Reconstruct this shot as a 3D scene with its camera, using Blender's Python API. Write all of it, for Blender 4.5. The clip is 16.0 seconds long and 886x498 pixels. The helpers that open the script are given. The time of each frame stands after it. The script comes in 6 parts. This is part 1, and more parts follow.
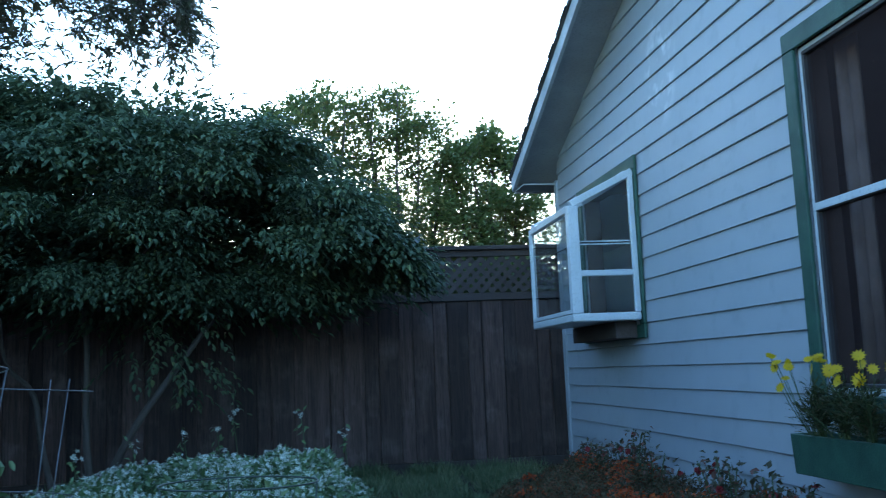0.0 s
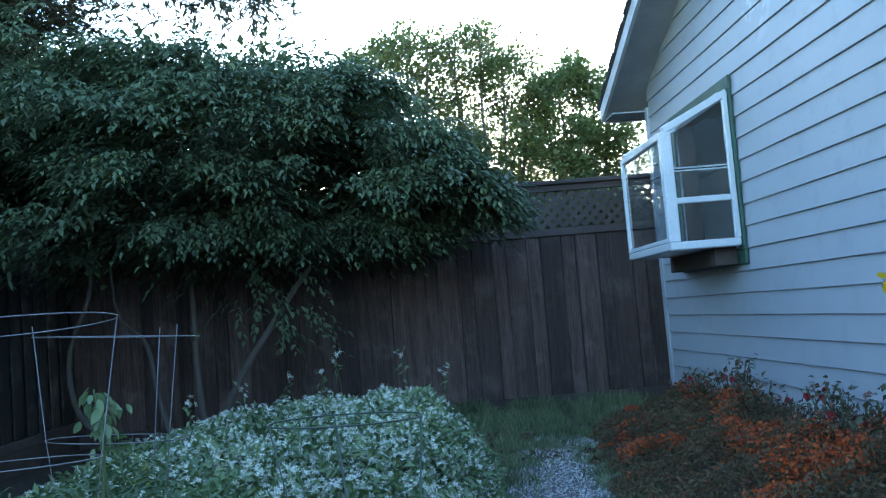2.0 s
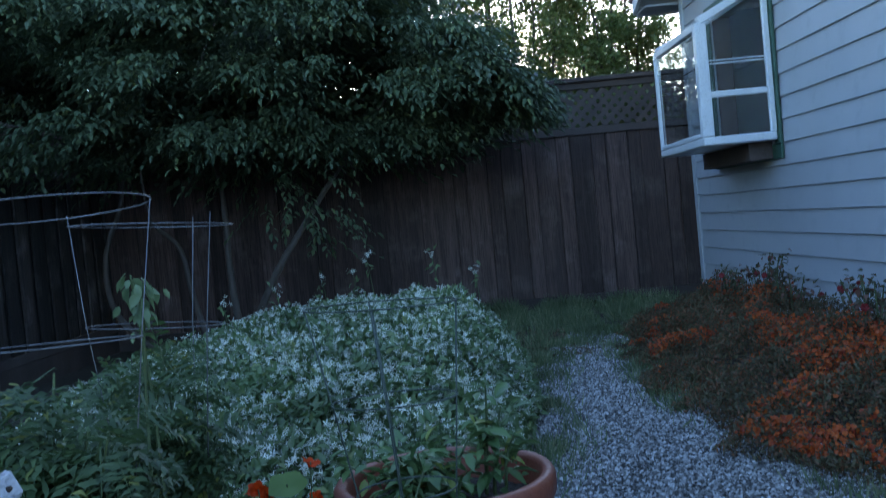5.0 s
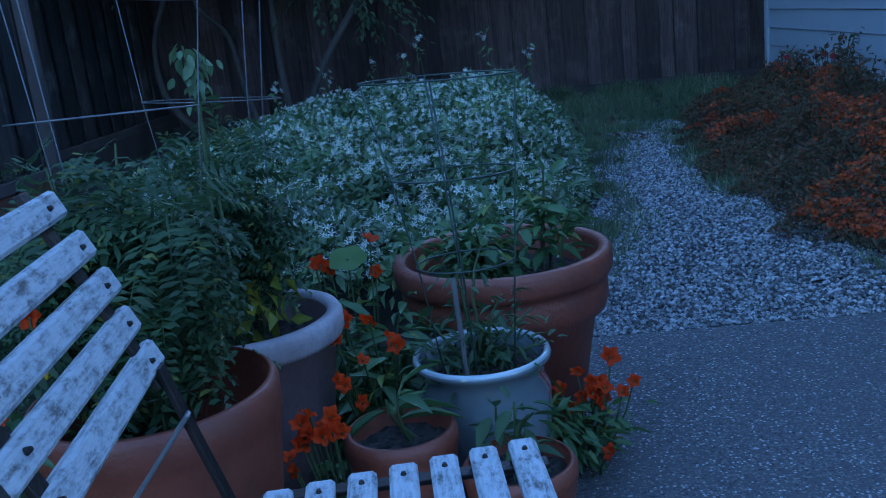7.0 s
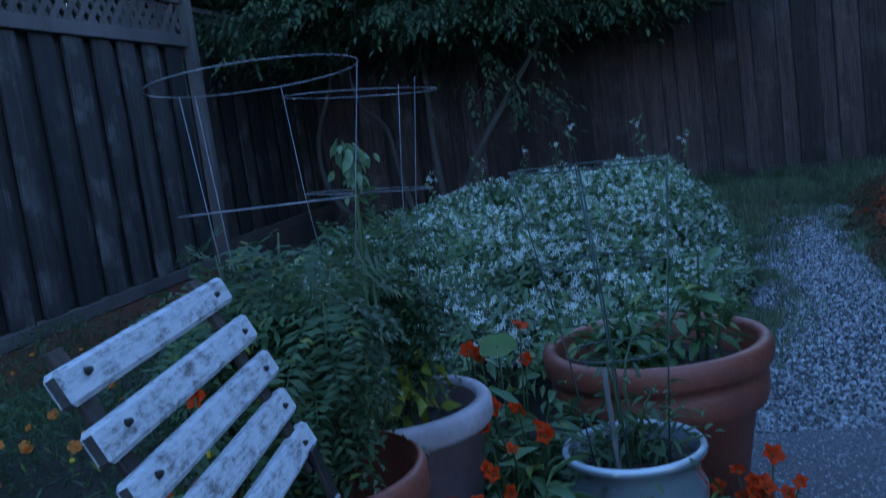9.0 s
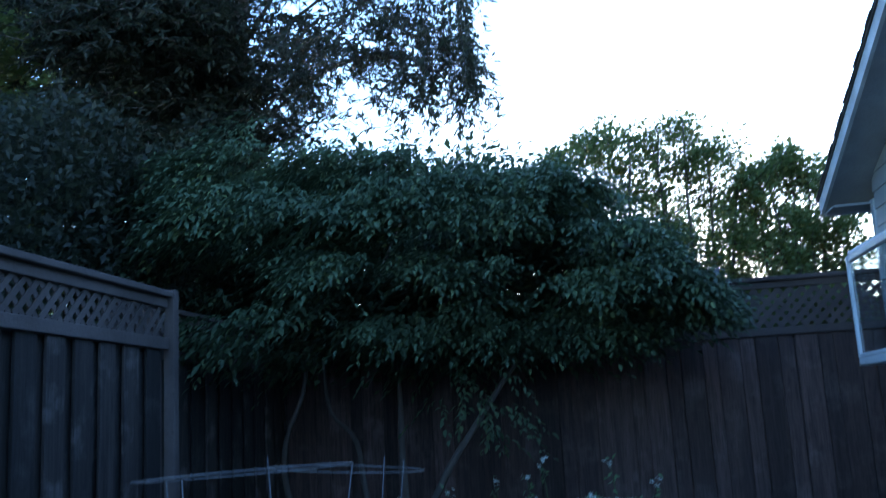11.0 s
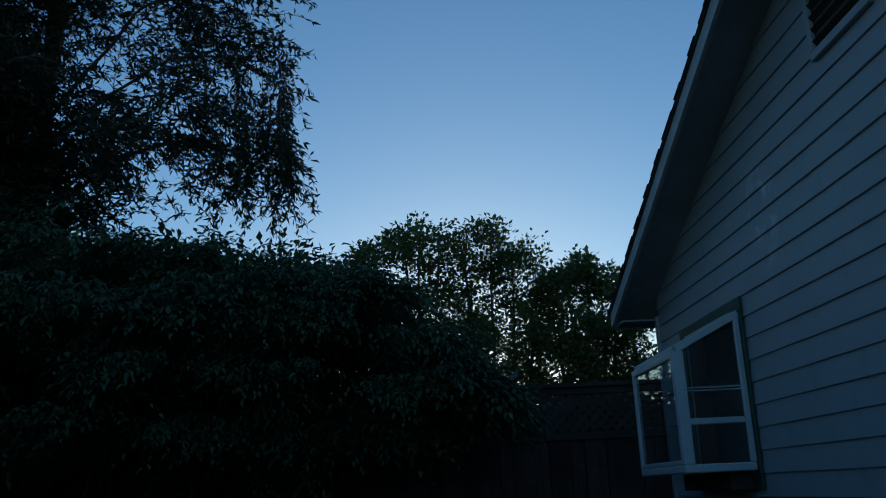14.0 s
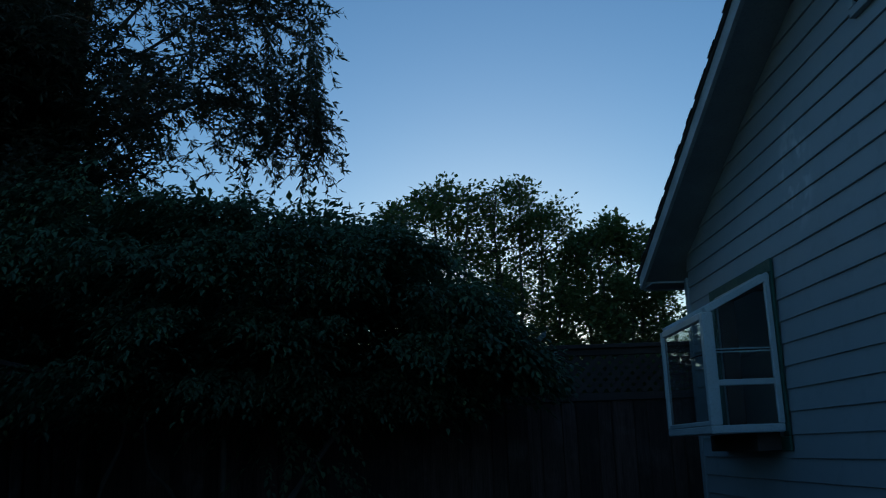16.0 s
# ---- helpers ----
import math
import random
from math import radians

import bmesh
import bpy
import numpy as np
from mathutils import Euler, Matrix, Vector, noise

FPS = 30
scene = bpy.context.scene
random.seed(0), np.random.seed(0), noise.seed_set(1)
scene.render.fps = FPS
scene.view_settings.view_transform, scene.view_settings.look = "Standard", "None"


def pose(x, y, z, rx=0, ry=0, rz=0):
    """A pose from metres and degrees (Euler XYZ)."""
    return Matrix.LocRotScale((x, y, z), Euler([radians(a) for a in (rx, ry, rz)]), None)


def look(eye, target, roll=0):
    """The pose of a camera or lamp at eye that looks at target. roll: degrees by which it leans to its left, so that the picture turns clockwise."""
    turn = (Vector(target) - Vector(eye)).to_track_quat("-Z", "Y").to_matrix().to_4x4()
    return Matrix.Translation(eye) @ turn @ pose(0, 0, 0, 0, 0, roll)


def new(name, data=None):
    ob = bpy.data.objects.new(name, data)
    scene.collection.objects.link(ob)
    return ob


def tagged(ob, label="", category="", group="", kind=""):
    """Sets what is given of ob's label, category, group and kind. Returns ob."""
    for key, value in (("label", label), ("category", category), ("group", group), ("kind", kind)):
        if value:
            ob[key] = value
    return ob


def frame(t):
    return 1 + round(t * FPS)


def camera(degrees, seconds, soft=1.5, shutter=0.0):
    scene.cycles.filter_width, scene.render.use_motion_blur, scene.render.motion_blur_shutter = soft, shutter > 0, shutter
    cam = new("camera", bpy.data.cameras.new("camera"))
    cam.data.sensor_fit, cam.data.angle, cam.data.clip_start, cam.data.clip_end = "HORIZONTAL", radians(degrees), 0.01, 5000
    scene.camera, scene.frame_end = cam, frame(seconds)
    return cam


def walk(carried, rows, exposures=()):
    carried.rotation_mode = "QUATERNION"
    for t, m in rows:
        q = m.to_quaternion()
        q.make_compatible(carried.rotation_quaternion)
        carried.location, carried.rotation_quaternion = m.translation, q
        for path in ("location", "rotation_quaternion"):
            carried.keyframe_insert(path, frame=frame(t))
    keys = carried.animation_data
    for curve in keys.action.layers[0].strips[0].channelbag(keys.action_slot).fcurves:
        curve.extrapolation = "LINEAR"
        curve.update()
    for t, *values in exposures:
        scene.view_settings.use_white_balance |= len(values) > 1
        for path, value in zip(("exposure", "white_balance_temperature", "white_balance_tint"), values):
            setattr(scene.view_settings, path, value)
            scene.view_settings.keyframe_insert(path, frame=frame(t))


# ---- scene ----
cam = camera(51.94, 16.0, soft=1.05, shutter=0.5)
# seconds, eye in metres, yaw to the left, pitch up, roll
PATH = [
    (0.0, 0.029, -0.014, 0.984, -8.58, 7.52, -2.39),
    (0.5, 0.029, -0.006, 0.980, -6.55, 7.16, -2.87),
    (1.0, 0.027, 0.004, 0.977, -4.78, 5.98, -3.61),
    (1.5, 0.027, 0.007, 0.975, -3.55, 4.92, -4.26),
    (2.0, 0.027, 0.010, 0.974, -2.60, 4.06, -4.73),
    (2.5, 0.026, 0.011, 0.974, -1.87, 3.52, -5.03),
    (3.0, 0.026, 0.010, 0.973, -1.31, 3.29, -5.11),
    (3.2, 0.025, 0.014, 0.972, -1.17, 3.23, -5.08),
    (5.3, 0.010, 0.043, 0.930, -0.10, -4.01, -5.40),
    (5.5, 0.005, 0.050, 0.925, 0.11, -5.77, -5.38),
    (6.0, 0.000, 0.050, 0.918, 1.67, -9.38, -5.80),
    (6.5, -0.001, 0.054, 0.912, 3.15, -12.31, -6.12),
    (7.0, -0.002, 0.055, 0.905, 4.21, -14.44, -6.32),
    (7.5, -0.000, 0.054, 0.904, 5.43, -14.43, -6.41),
    (8.0, 0.003, 0.051, 0.903, 8.79, -13.18, -7.12),
    (8.5, 0.005, 0.050, 0.904, 12.85, -11.58, -7.95),
    (9.0, 0.004, 0.050, 0.907, 13.22, -7.86, -7.69),
    (9.5, 0.004, 0.046, 0.914, 12.40, -3.03, -6.87),
    (10.0, -0.003, 0.051, 0.952, 11.91, 2.27, -5.93),
    (10.2, -0.007, 0.056, 0.965, 11.71, 4.39, -5.60),
    (12.3, -0.025, -0.027, 1.231, 2.94, 16.38, -1.41),
    (12.5, -0.021, -0.034, 1.237, 1.78, 17.00, -1.93),
    (13.0, -0.013, -0.051, 1.237, -0.94, 17.08, -2.83),
    (13.5, -0.009, -0.050, 1.228, -2.75, 15.92, -2.87),
    (14.0, -0.011, -0.044, 1.232, -3.02, 14.89, -2.89),
    (14.5, -0.013, -0.045, 1.227, -2.88, 14.15, -2.86),
    (15.0, -0.013, -0.046, 1.221, -2.74, 13.63, -2.88),
    (15.5, -0.011, -0.049, 1.220, -2.28, 13.11, -2.68),
    (16.0, -0.015, -0.045, 1.213, -1.07, 12.58, -2.07),
]


def eye_pose(x, y, z, yaw, pitch, roll):
    aim = pose(0, 0, 0, 0, 0, yaw) @ pose(0, 0, 0, pitch) @ Vector((0, 1, 0))
    return look((x, y, z), Vector((x, y, z)) + aim, roll)


EXPOSURES = [
    (0.0, 4.35, 7400, 13), (1.0, 4.78, 7700, 15), (1.5, 4.9, 8000, 16), (3.2, 5.0, 8700, 18), (5.3, 4.35, 8000, 24), (6.0, 4.30, 7100, 25), (7.0, 4.15, 6050, 22), (8.5, 4.18, 6300, 24), (9.5, 4.32, 6600, 26),
    (10.2, 4.75, 6500, 27), (12.3, 1.45, 6600, 4), (12.8, 0.97, 6500, 3), (16.0, 1.0, 6250, 3),
]
walk(cam, [(t, eye_pose(*row)) for t, *row in PATH], EXPOSURES)

# ---- world and light: dusk, the sun already behind the trees ----
world = bpy.data.worlds.new("dusk_sky")
scene.world = world
world.use_nodes = True
wn = world.node_tree
sky = wn.nodes.new("ShaderNodeTexSky")
sky.sky_type = "NISHITA"
sky.sun_disc = False
sky.sun_elevation = radians(5.0)
sky.sun_rotation = radians(4.0)
sky.altitude = 50
sky.air_density, sky.dust_density, sky.ozone_density = 1.0, 0.28, 3.6
wn.nodes["Background"].inputs["Strength"].default_value = 0.10
wn.links.new(sky.outputs[0], wn.nodes["Background"].inputs["Color"])

# ---- small builders ----
def thing(name, label, category, place=(0, 0, 0), group="", kind="", turn=0.0):
    ob = new(name)
    ob.matrix_basis = pose(*place, 0, 0, turn)
    ob.empty_display_size = 0.1
    return tagged(ob, label, category, group, kind)


def as_mesh(name, verts, faces, mat, smooth=False):
    me = bpy.data.meshes.new(name)
    me.from_pydata([tuple(v) for v in verts], [], [tuple(f) for f in faces])
    me.materials.append(mat)
    if smooth:
        me.polygons.foreach_set("use_smooth", [True] * len(me.polygons))
    me.update()
    return me


def from_bm(name, bm, mat, smooth=False):
    me = bpy.data.meshes.new(name)
    bm.to_mesh(me)
    bm.free()
    me.materials.append(mat)
    if smooth:
        me.polygons.foreach_set("use_smooth", [True] * len(me.polygons))
    return me


def part(name, data, mat, parent, label="", smooth=False):
    """Links a bmesh or a mesh as one object under a thing or a part."""
    me = from_bm(name, data, mat, smooth) if isinstance(data, bmesh.types.BMesh) else data
    ob = new(name, me)
    ob.parent = parent
    if label:
        ob["label"] = label
    return ob


def single(name, data, mat, label, category, group="", kind="", smooth=False):
    me = from_bm(name, data, mat, smooth) if isinstance(data, bmesh.types.BMesh) else data
    return tagged(new(name, me), label, category, group, kind)


def box_bm(lo, hi, bevel=0.0, bm=None):
    bm2 = bmesh.new()
    bmesh.ops.create_cube(bm2, size=1)
    size = [b - a for a, b in zip(lo, hi)]
    mid = [(a + b) / 2 for a, b in zip(lo, hi)]
    for v in bm2.verts:
        v.co = Vector([m + c * s for m, c, s in zip(mid, v.co, size)])
    if bevel:
        bmesh.ops.bevel(bm2, geom=list(bm2.edges), offset=bevel, segments=1, affect="EDGES", profile=0.5)
    if bm is None:
        return bm2
    join_bm(bm, bm2)
    return bm


def join_bm(bm, other):
    tmp = bpy.data.meshes.new("tmp")
    other.to_mesh(tmp)
    other.free()
    bm.from_mesh(tmp)
    bpy.data.meshes.remove(tmp)
    return bm


def bar_bm(a, b, w, d, bevel=0.0, up=(0, 0, 1)):
    """A bar from a to b, w wide and d deep."""
    a, b = Vector(a), Vector(b)
    z = (b - a).normalized()
    x = Vector(up).cross(z)
    if x.length < 1e-4:
        x = Vector((1, 0, 0)).cross(z)
    x.normalize()
    y = z.cross(x)
    bm = box_bm((-w / 2, -d / 2, 0), (w / 2, d / 2, (b - a).length), bevel)
    m = Matrix((x, y, z)).transposed().to_4x4()
    m.translation = a
    bm.transform(m)
    return bm


def tube(points, radii, sides=6, closed=False):
    """Verts and faces of a bent tapered tube."""
    pts = [Vector(p) for p in points]
    n = len(pts)
    if isinstance(radii, (int, float)):
        radii = [radii] * n
    verts, faces = [], []
    ref = Vector((0.3, 0.2, 1.0))
    for i, p in enumerate(pts):
        if closed:
            d = pts[(i + 1) % n] - pts[i - 1]
        else:
            d = pts[min(i + 1, n - 1)] - pts[max(i - 1, 0)]
        d.normalize()
        s = d.cross(ref)
        if s.length < 0.1:
            s = d.cross(Vector((1, 0, 0)))
        s.normalize()
        u = s.cross(d)
        for k in range(sides):
            a = 2 * math.pi * k / sides
            verts.append(p + radii[i] * (math.cos(a) * s + math.sin(a) * u))
    rings = n if closed else n - 1
    for i in range(rings):
        j = (i + 1) % n
        for k in range(sides):
            k2 = (k + 1) % sides
            faces.append((i * sides + k, i * sides + k2, j * sides + k2, j * sides + k))
    if not closed:
        faces.append(tuple(range(sides))[::-1])
        faces.append(tuple((n - 1) * sides + k for k in range(sides)))
    return verts, faces


def merge(chunks):
    verts, faces = [], []
    for v, f in chunks:
        o = len(verts)
        verts += [tuple(q) for q in v]
        faces += [tuple(i + o for i in q) for q in f]
    return verts, faces


def lathe_bm(profile, steps=48, wobble=0.0):
    bm = bmesh.new()
    rings = []
    for r, z in profile:
        ring = []
        for k in range(steps):
            a = 2 * math.pi * k / steps
            rr = r * (1 + wobble * noise.noise(Vector((3 * math.cos(a), 3 * math.sin(a), 6 * z))))
            ring.append(bm.verts.new((rr * math.cos(a), rr * math.sin(a), z)))
        rings.append(ring)
    for a, b in zip(rings, rings[1:]):
        for k in range(steps):
            bm.faces.new((a[k], a[(k + 1) % steps], b[(k + 1) % steps], b[k]))
    bm.faces.new(rings[0][::-1])
    bm.faces.new(rings[-1])
    bm.normal_update()
    return bm


rng = np.random.default_rng(11)

LEAF = (np.array([(0, 0, 0), (0.42, 0.5, 0.12), (0.45, 0, -0.03), (0.42, -0.5, 0.12), (1.0, 0, -0.16)]), [(0, 2, 1), (0, 3, 2), (1, 2, 4), (2, 3, 4)])
LEAF_FINE = (np.array([(0, 0, 0), (0.22, 0.34, 0.08), (0.55, 0.44, 0.08), (0.82, 0.22, -0.04), (1.0, 0, -0.16), (0.82, -0.22, -0.04), (0.55, -0.44, 0.08), (0.22, -0.34, 0.08), (0.22, 0, 0.0), (0.55, 0, -0.02), (0.82, 0, -0.09)]),
             [(0, 8, 1), (1, 8, 9, 2), (2, 9, 10, 3), (3, 10, 4), (0, 7, 8), (7, 6, 9, 8), (6, 5, 10, 9), (5, 4, 10)])
LEAF_OVATE = (np.array([(0, 0, 0), (0.28, 0.42, 0.07), (0.62, 0.40, 0.04), (1.0, 0, -0.18), (0.62, -0.40, 0.04), (0.28, -0.42, 0.07), (0.30, 0, -0.03), (0.64, 0, -0.06)]), [(0, 6, 1), (1, 6, 7, 2), (2, 7, 3), (0, 5, 6), (5, 4, 7, 6), (4, 3, 7)])
LEAF_THIN = (np.array([(0, 0, 0), (0.45, 0.5, 0.05), (1.0, 0, -0.12), (0.45, -0.5, 0.05)]), [(0, 3, 2, 1)])


def star(petals, width, cup):
    verts, faces = [(0, 0, -0.05)], []
    for k in range(petals):
        a = 2 * math.pi * k / petals
        c, s = math.cos(a), math.sin(a)
        i = len(verts)
        for r, w, h in ((0.5, width, cup * 0.5), (1.0, 0, cup), (0.5, -width, cup * 0.5)):
            verts.append((r * c - w * s, r * s + w * c, h))
        faces.append((0, i, i + 1, i + 2))
    return np.array(verts), faces


def bloom(petals, ruffle):
    """A cup of broad rounded petals."""
    verts, faces = [(0, 0, -0.12)], []
    for k in range(petals):
        a = 2 * math.pi * k / petals
        c, s = math.cos(a), math.sin(a)
        i = len(verts)
        for r, w, h in ((0.35, 0.22, 0.05), (0.75, 0.48, 0.22 + ruffle), (1.0, 0.22, 0.26 - ruffle), (1.0, -0.22, 0.28 + ruffle), (0.75, -0.48, 0.20 - ruffle), (0.35, -0.22, 0.05)):
            verts.append((r * c - w * s, r * s + w * c, h))
        faces += [(0, i, i + 5), (i, i + 1, i + 4, i + 5), (i + 1, i + 2, i + 3, i + 4)]
    return np.array(verts), faces


def trumpet(lobes):
    """An open funnel flower with a wavy edge."""
    n = lobes * 4
    verts, faces = [(0, 0, -0.75)], []
    for r, z in ((0.16, -0.50), (0.42, -0.10), (0.78, 0.10), (1.0, 0.10)):
        for k in range(n):
            a = 2 * math.pi * k / n
            wave = math.cos(lobes * a)
            rr = r * (1 + 0.20 * wave * r + 0.07 * r * math.sin(2.3 * a + 1) )
            verts.append((rr * math.cos(a), rr * math.sin(a), z + 0.20 * r * math.sin(lobes * a + 0.6) - 0.10 * r * r * wave + 0.12 * r * math.sin(2 * a)))
    for k in range(n):
        faces.append((0, 1 + k, 1 + (k + 1) % n))
    for i in range(3):
        for k in range(n):
            k2 = (k + 1) % n
            faces.append((1 + i * n + k, 1 + (i + 1) * n + k, 1 + (i + 1) * n + k2, 1 + i * n + k2))
    return np.array(verts), faces


FUNNEL_FLOWER = trumpet(5)
JASMINE_FLOWER = star(5, 0.145, 0.12)
ROUND_FLOWER = bloom(5, 0.05)
DAISY_FLOWER = star(11, 0.21, 0.16)


def unit(a):
    return a / np.maximum(np.linalg.norm(a, axis=1, keepdims=True), 1e-6)


def scatter(name, template, places, ways, normals, sizes, widths, mat):
    """One mesh of many leaves or petals: places, ways along the leaf, rough normals, lengths, widths relative to length."""
    tv, tf = template
    d = unit(np.asarray(ways, float))
    s = unit(np.cross(np.asarray(normals, float), d) + 1e-5)
    n = np.cross(d, s)
    sizes = np.broadcast_to(np.asarray(sizes, float), (len(places),))
    widths = np.broadcast_to(np.asarray(widths, float), (len(places),))
    v = (d[:, None, :] * (tv[None, :, 0:1] * sizes[:, None, None])
         + s[:, None, :] * (tv[None, :, 1:2] * (sizes * widths)[:, None, None])
         + n[:, None, :] * (tv[None, :, 2:3] * sizes[:, None, None]) + np.asarray(places)[:, None, :])
    count, k = len(places), len(tv)
    off = (np.arange(count) * k)
    me = bpy.data.meshes.new(name)
    sizes_f = [len(f) for f in tf]
    flat = np.concatenate([np.array(f) for f in tf])
    idx = (off[:, None] + flat[None, :]).ravel()
    tot = np.tile(np.array(sizes_f), count)
    start = np.concatenate([[0], np.cumsum(tot)[:-1]])
    me.vertices.add(count * k)
    me.vertices.foreach_set("co", v.reshape(-1))
    me.loops.add(len(idx))
    me.loops.foreach_set("vertex_index", idx.astype(np.int32))
    me.polygons.add(len(tot))
    me.polygons.foreach_set("loop_start", start.astype(np.int32))
    me.polygons.foreach_set("loop_total", tot.astype(np.int32))
    me.update(calc_edges=True)
    me.validate()
    me.materials.append(mat)
    return me


# ---- materials ----
def nodes_of(name):
    m = bpy.data.materials.new(name)
    m.use_nodes = True
    nt = m.node_tree
    return m, nt, nt.nodes["Principled BSDF"]


def link(nt, a, b):
    nt.links.new(a, b)


def noise_node(nt, scale, detail=4.0, coords=None, rough=0.55):
    n = nt.nodes.new("ShaderNodeTexNoise")
    n.inputs["Scale"].default_value = scale
    n.inputs["Detail"].default_value = detail
    n.inputs["Roughness"].default_value = rough
    if coords is not None:
        link(nt, coords, n.inputs["Vector"])
    return n


def mix_color(nt, fac, a, b, mode="MIX"):
    n = nt.nodes.new("ShaderNodeMix")
    n.data_type = "RGBA"
    n.blend_type = mode
    for sock, val in ((n.inputs[0], fac), (n.inputs[6], a), (n.inputs[7], b)):
        if isinstance(val, bpy.types.NodeSocket):
            link(nt, val, sock)
        elif isinstance(val, (int, float)):
            sock.default_value = val
        else:
            sock.default_value = (*val, 1)
    return n.outputs[2]


def ramp(nt, fac, lo, hi):
    n = nt.nodes.new("ShaderNodeMapRange")
    n.inputs["From Min"].default_value = lo
    n.inputs["From Max"].default_value = hi
    link(nt, fac, n.inputs["Value"])
    return n.outputs["Result"]


def surface(name, base, dark, grain=60.0, stain=3.0, rough=0.7, bump=0.3, metal=0.0, stretch=(1, 1, 1), per_piece=0.0, gloss_var=0.1, contrast=(0.35, 0.7)):
    """Two-scale noise material: fine grain with relief and broad stains, in metres."""
    m, nt, bsdf = nodes_of(name)
    tc = nt.nodes.new("ShaderNodeTexCoord")
    mp = nt.nodes.new("ShaderNodeMapping")
    mp.inputs["Scale"].default_value = stretch
    link(nt, tc.outputs["Object"], mp.inputs["Vector"])
    fine = noise_node(nt, grain, 6, mp.outputs["Vector"])
    broad = noise_node(nt, stain, 5, mp.outputs["Vector"])
    col = mix_color(nt, ramp(nt, broad.outputs["Fac"], *contrast), base, dark)
    fine_dark = tuple(c * 0.6 for c in base)
    col = mix_color(nt, ramp(nt, fine.outputs["Fac"], 0.5, 0.9), col, fine_dark)
    if per_piece:
        info = nt.nodes.new("ShaderNodeObjectInfo")
        hsv = nt.nodes.new("ShaderNodeHueSaturation")
        mr = nt.nodes.new("ShaderNodeMapRange")
        link(nt, info.outputs["Random"], mr.inputs["Value"])
        mr.inputs["To Min"].default_value = 1 - per_piece
        mr.inputs["To Max"].default_value = 1 + per_piece
        link(nt, mr.outputs["Result"], hsv.inputs["Value"])
        link(nt, col, hsv.inputs["Color"])
        col = hsv.outputs["Color"]
    link(nt, col, bsdf.inputs["Base Color"])
    rr = nt.nodes.new("ShaderNodeMapRange")
    link(nt, broad.outputs["Fac"], rr.inputs["Value"])
    rr.inputs["To Min"].default_value = max(0.02, rough - gloss_var)
    rr.inputs["To Max"].default_value = min(1.0, rough + gloss_var)
    link(nt, rr.outputs["Result"], bsdf.inputs["Roughness"])
    bsdf.inputs["Metallic"].default_value = metal
    if bump:
        bp = nt.nodes.new("ShaderNodeBump")
        bp.inputs["Strength"].default_value = bump
        bp.inputs["Distance"].default_value = 0.01
        link(nt, fine.outputs["Fac"], bp.inputs["Height"])
        link(nt, bp.outputs["Normal"], bsdf.inputs["Normal"])
    return m


def foliage(name, a, b, c=None, rough=0.5, through_light=0.3, share=0.8, gloss=0.5):
    """Leaves: colour varies leaf by leaf, some light passes through."""
    m, nt, bsdf = nodes_of(name)
    geo = nt.nodes.new("ShaderNodeNewGeometry")
    col = mix_color(nt, geo.outputs["Random Per Island"], a, b)
    if c is not None:
        col = mix_color(nt, ramp(nt, geo.outputs["Random Per Island"], share, share + 0.02), col, c)
    tc = nt.nodes.new("ShaderNodeTexCoord")
    n = noise_node(nt, 2.2, 3, tc.outputs["Object"])
    col = mix_color(nt, ramp(nt, n.outputs["Fac"], 0.35, 0.75), col, tuple(x * 0.55 for x in a))
    link(nt, col, bsdf.inputs["Base Color"])
    bsdf.inputs["Roughness"].default_value = rough
    bsdf.inputs["Specular IOR Level"].default_value = gloss
    tr = nt.nodes.new("ShaderNodeBsdfTranslucent")
    link(nt, col, tr.inputs["Color"])
    mx = nt.nodes.new("ShaderNodeMixShader")
    mx.inputs[0].default_value = through_light
    link(nt, bsdf.outputs[0], mx.inputs[1])
    link(nt, tr.outputs[0], mx.inputs[2])
    link(nt, mx.outputs[0], nt.nodes["Material Output"].inputs["Surface"])
    return m


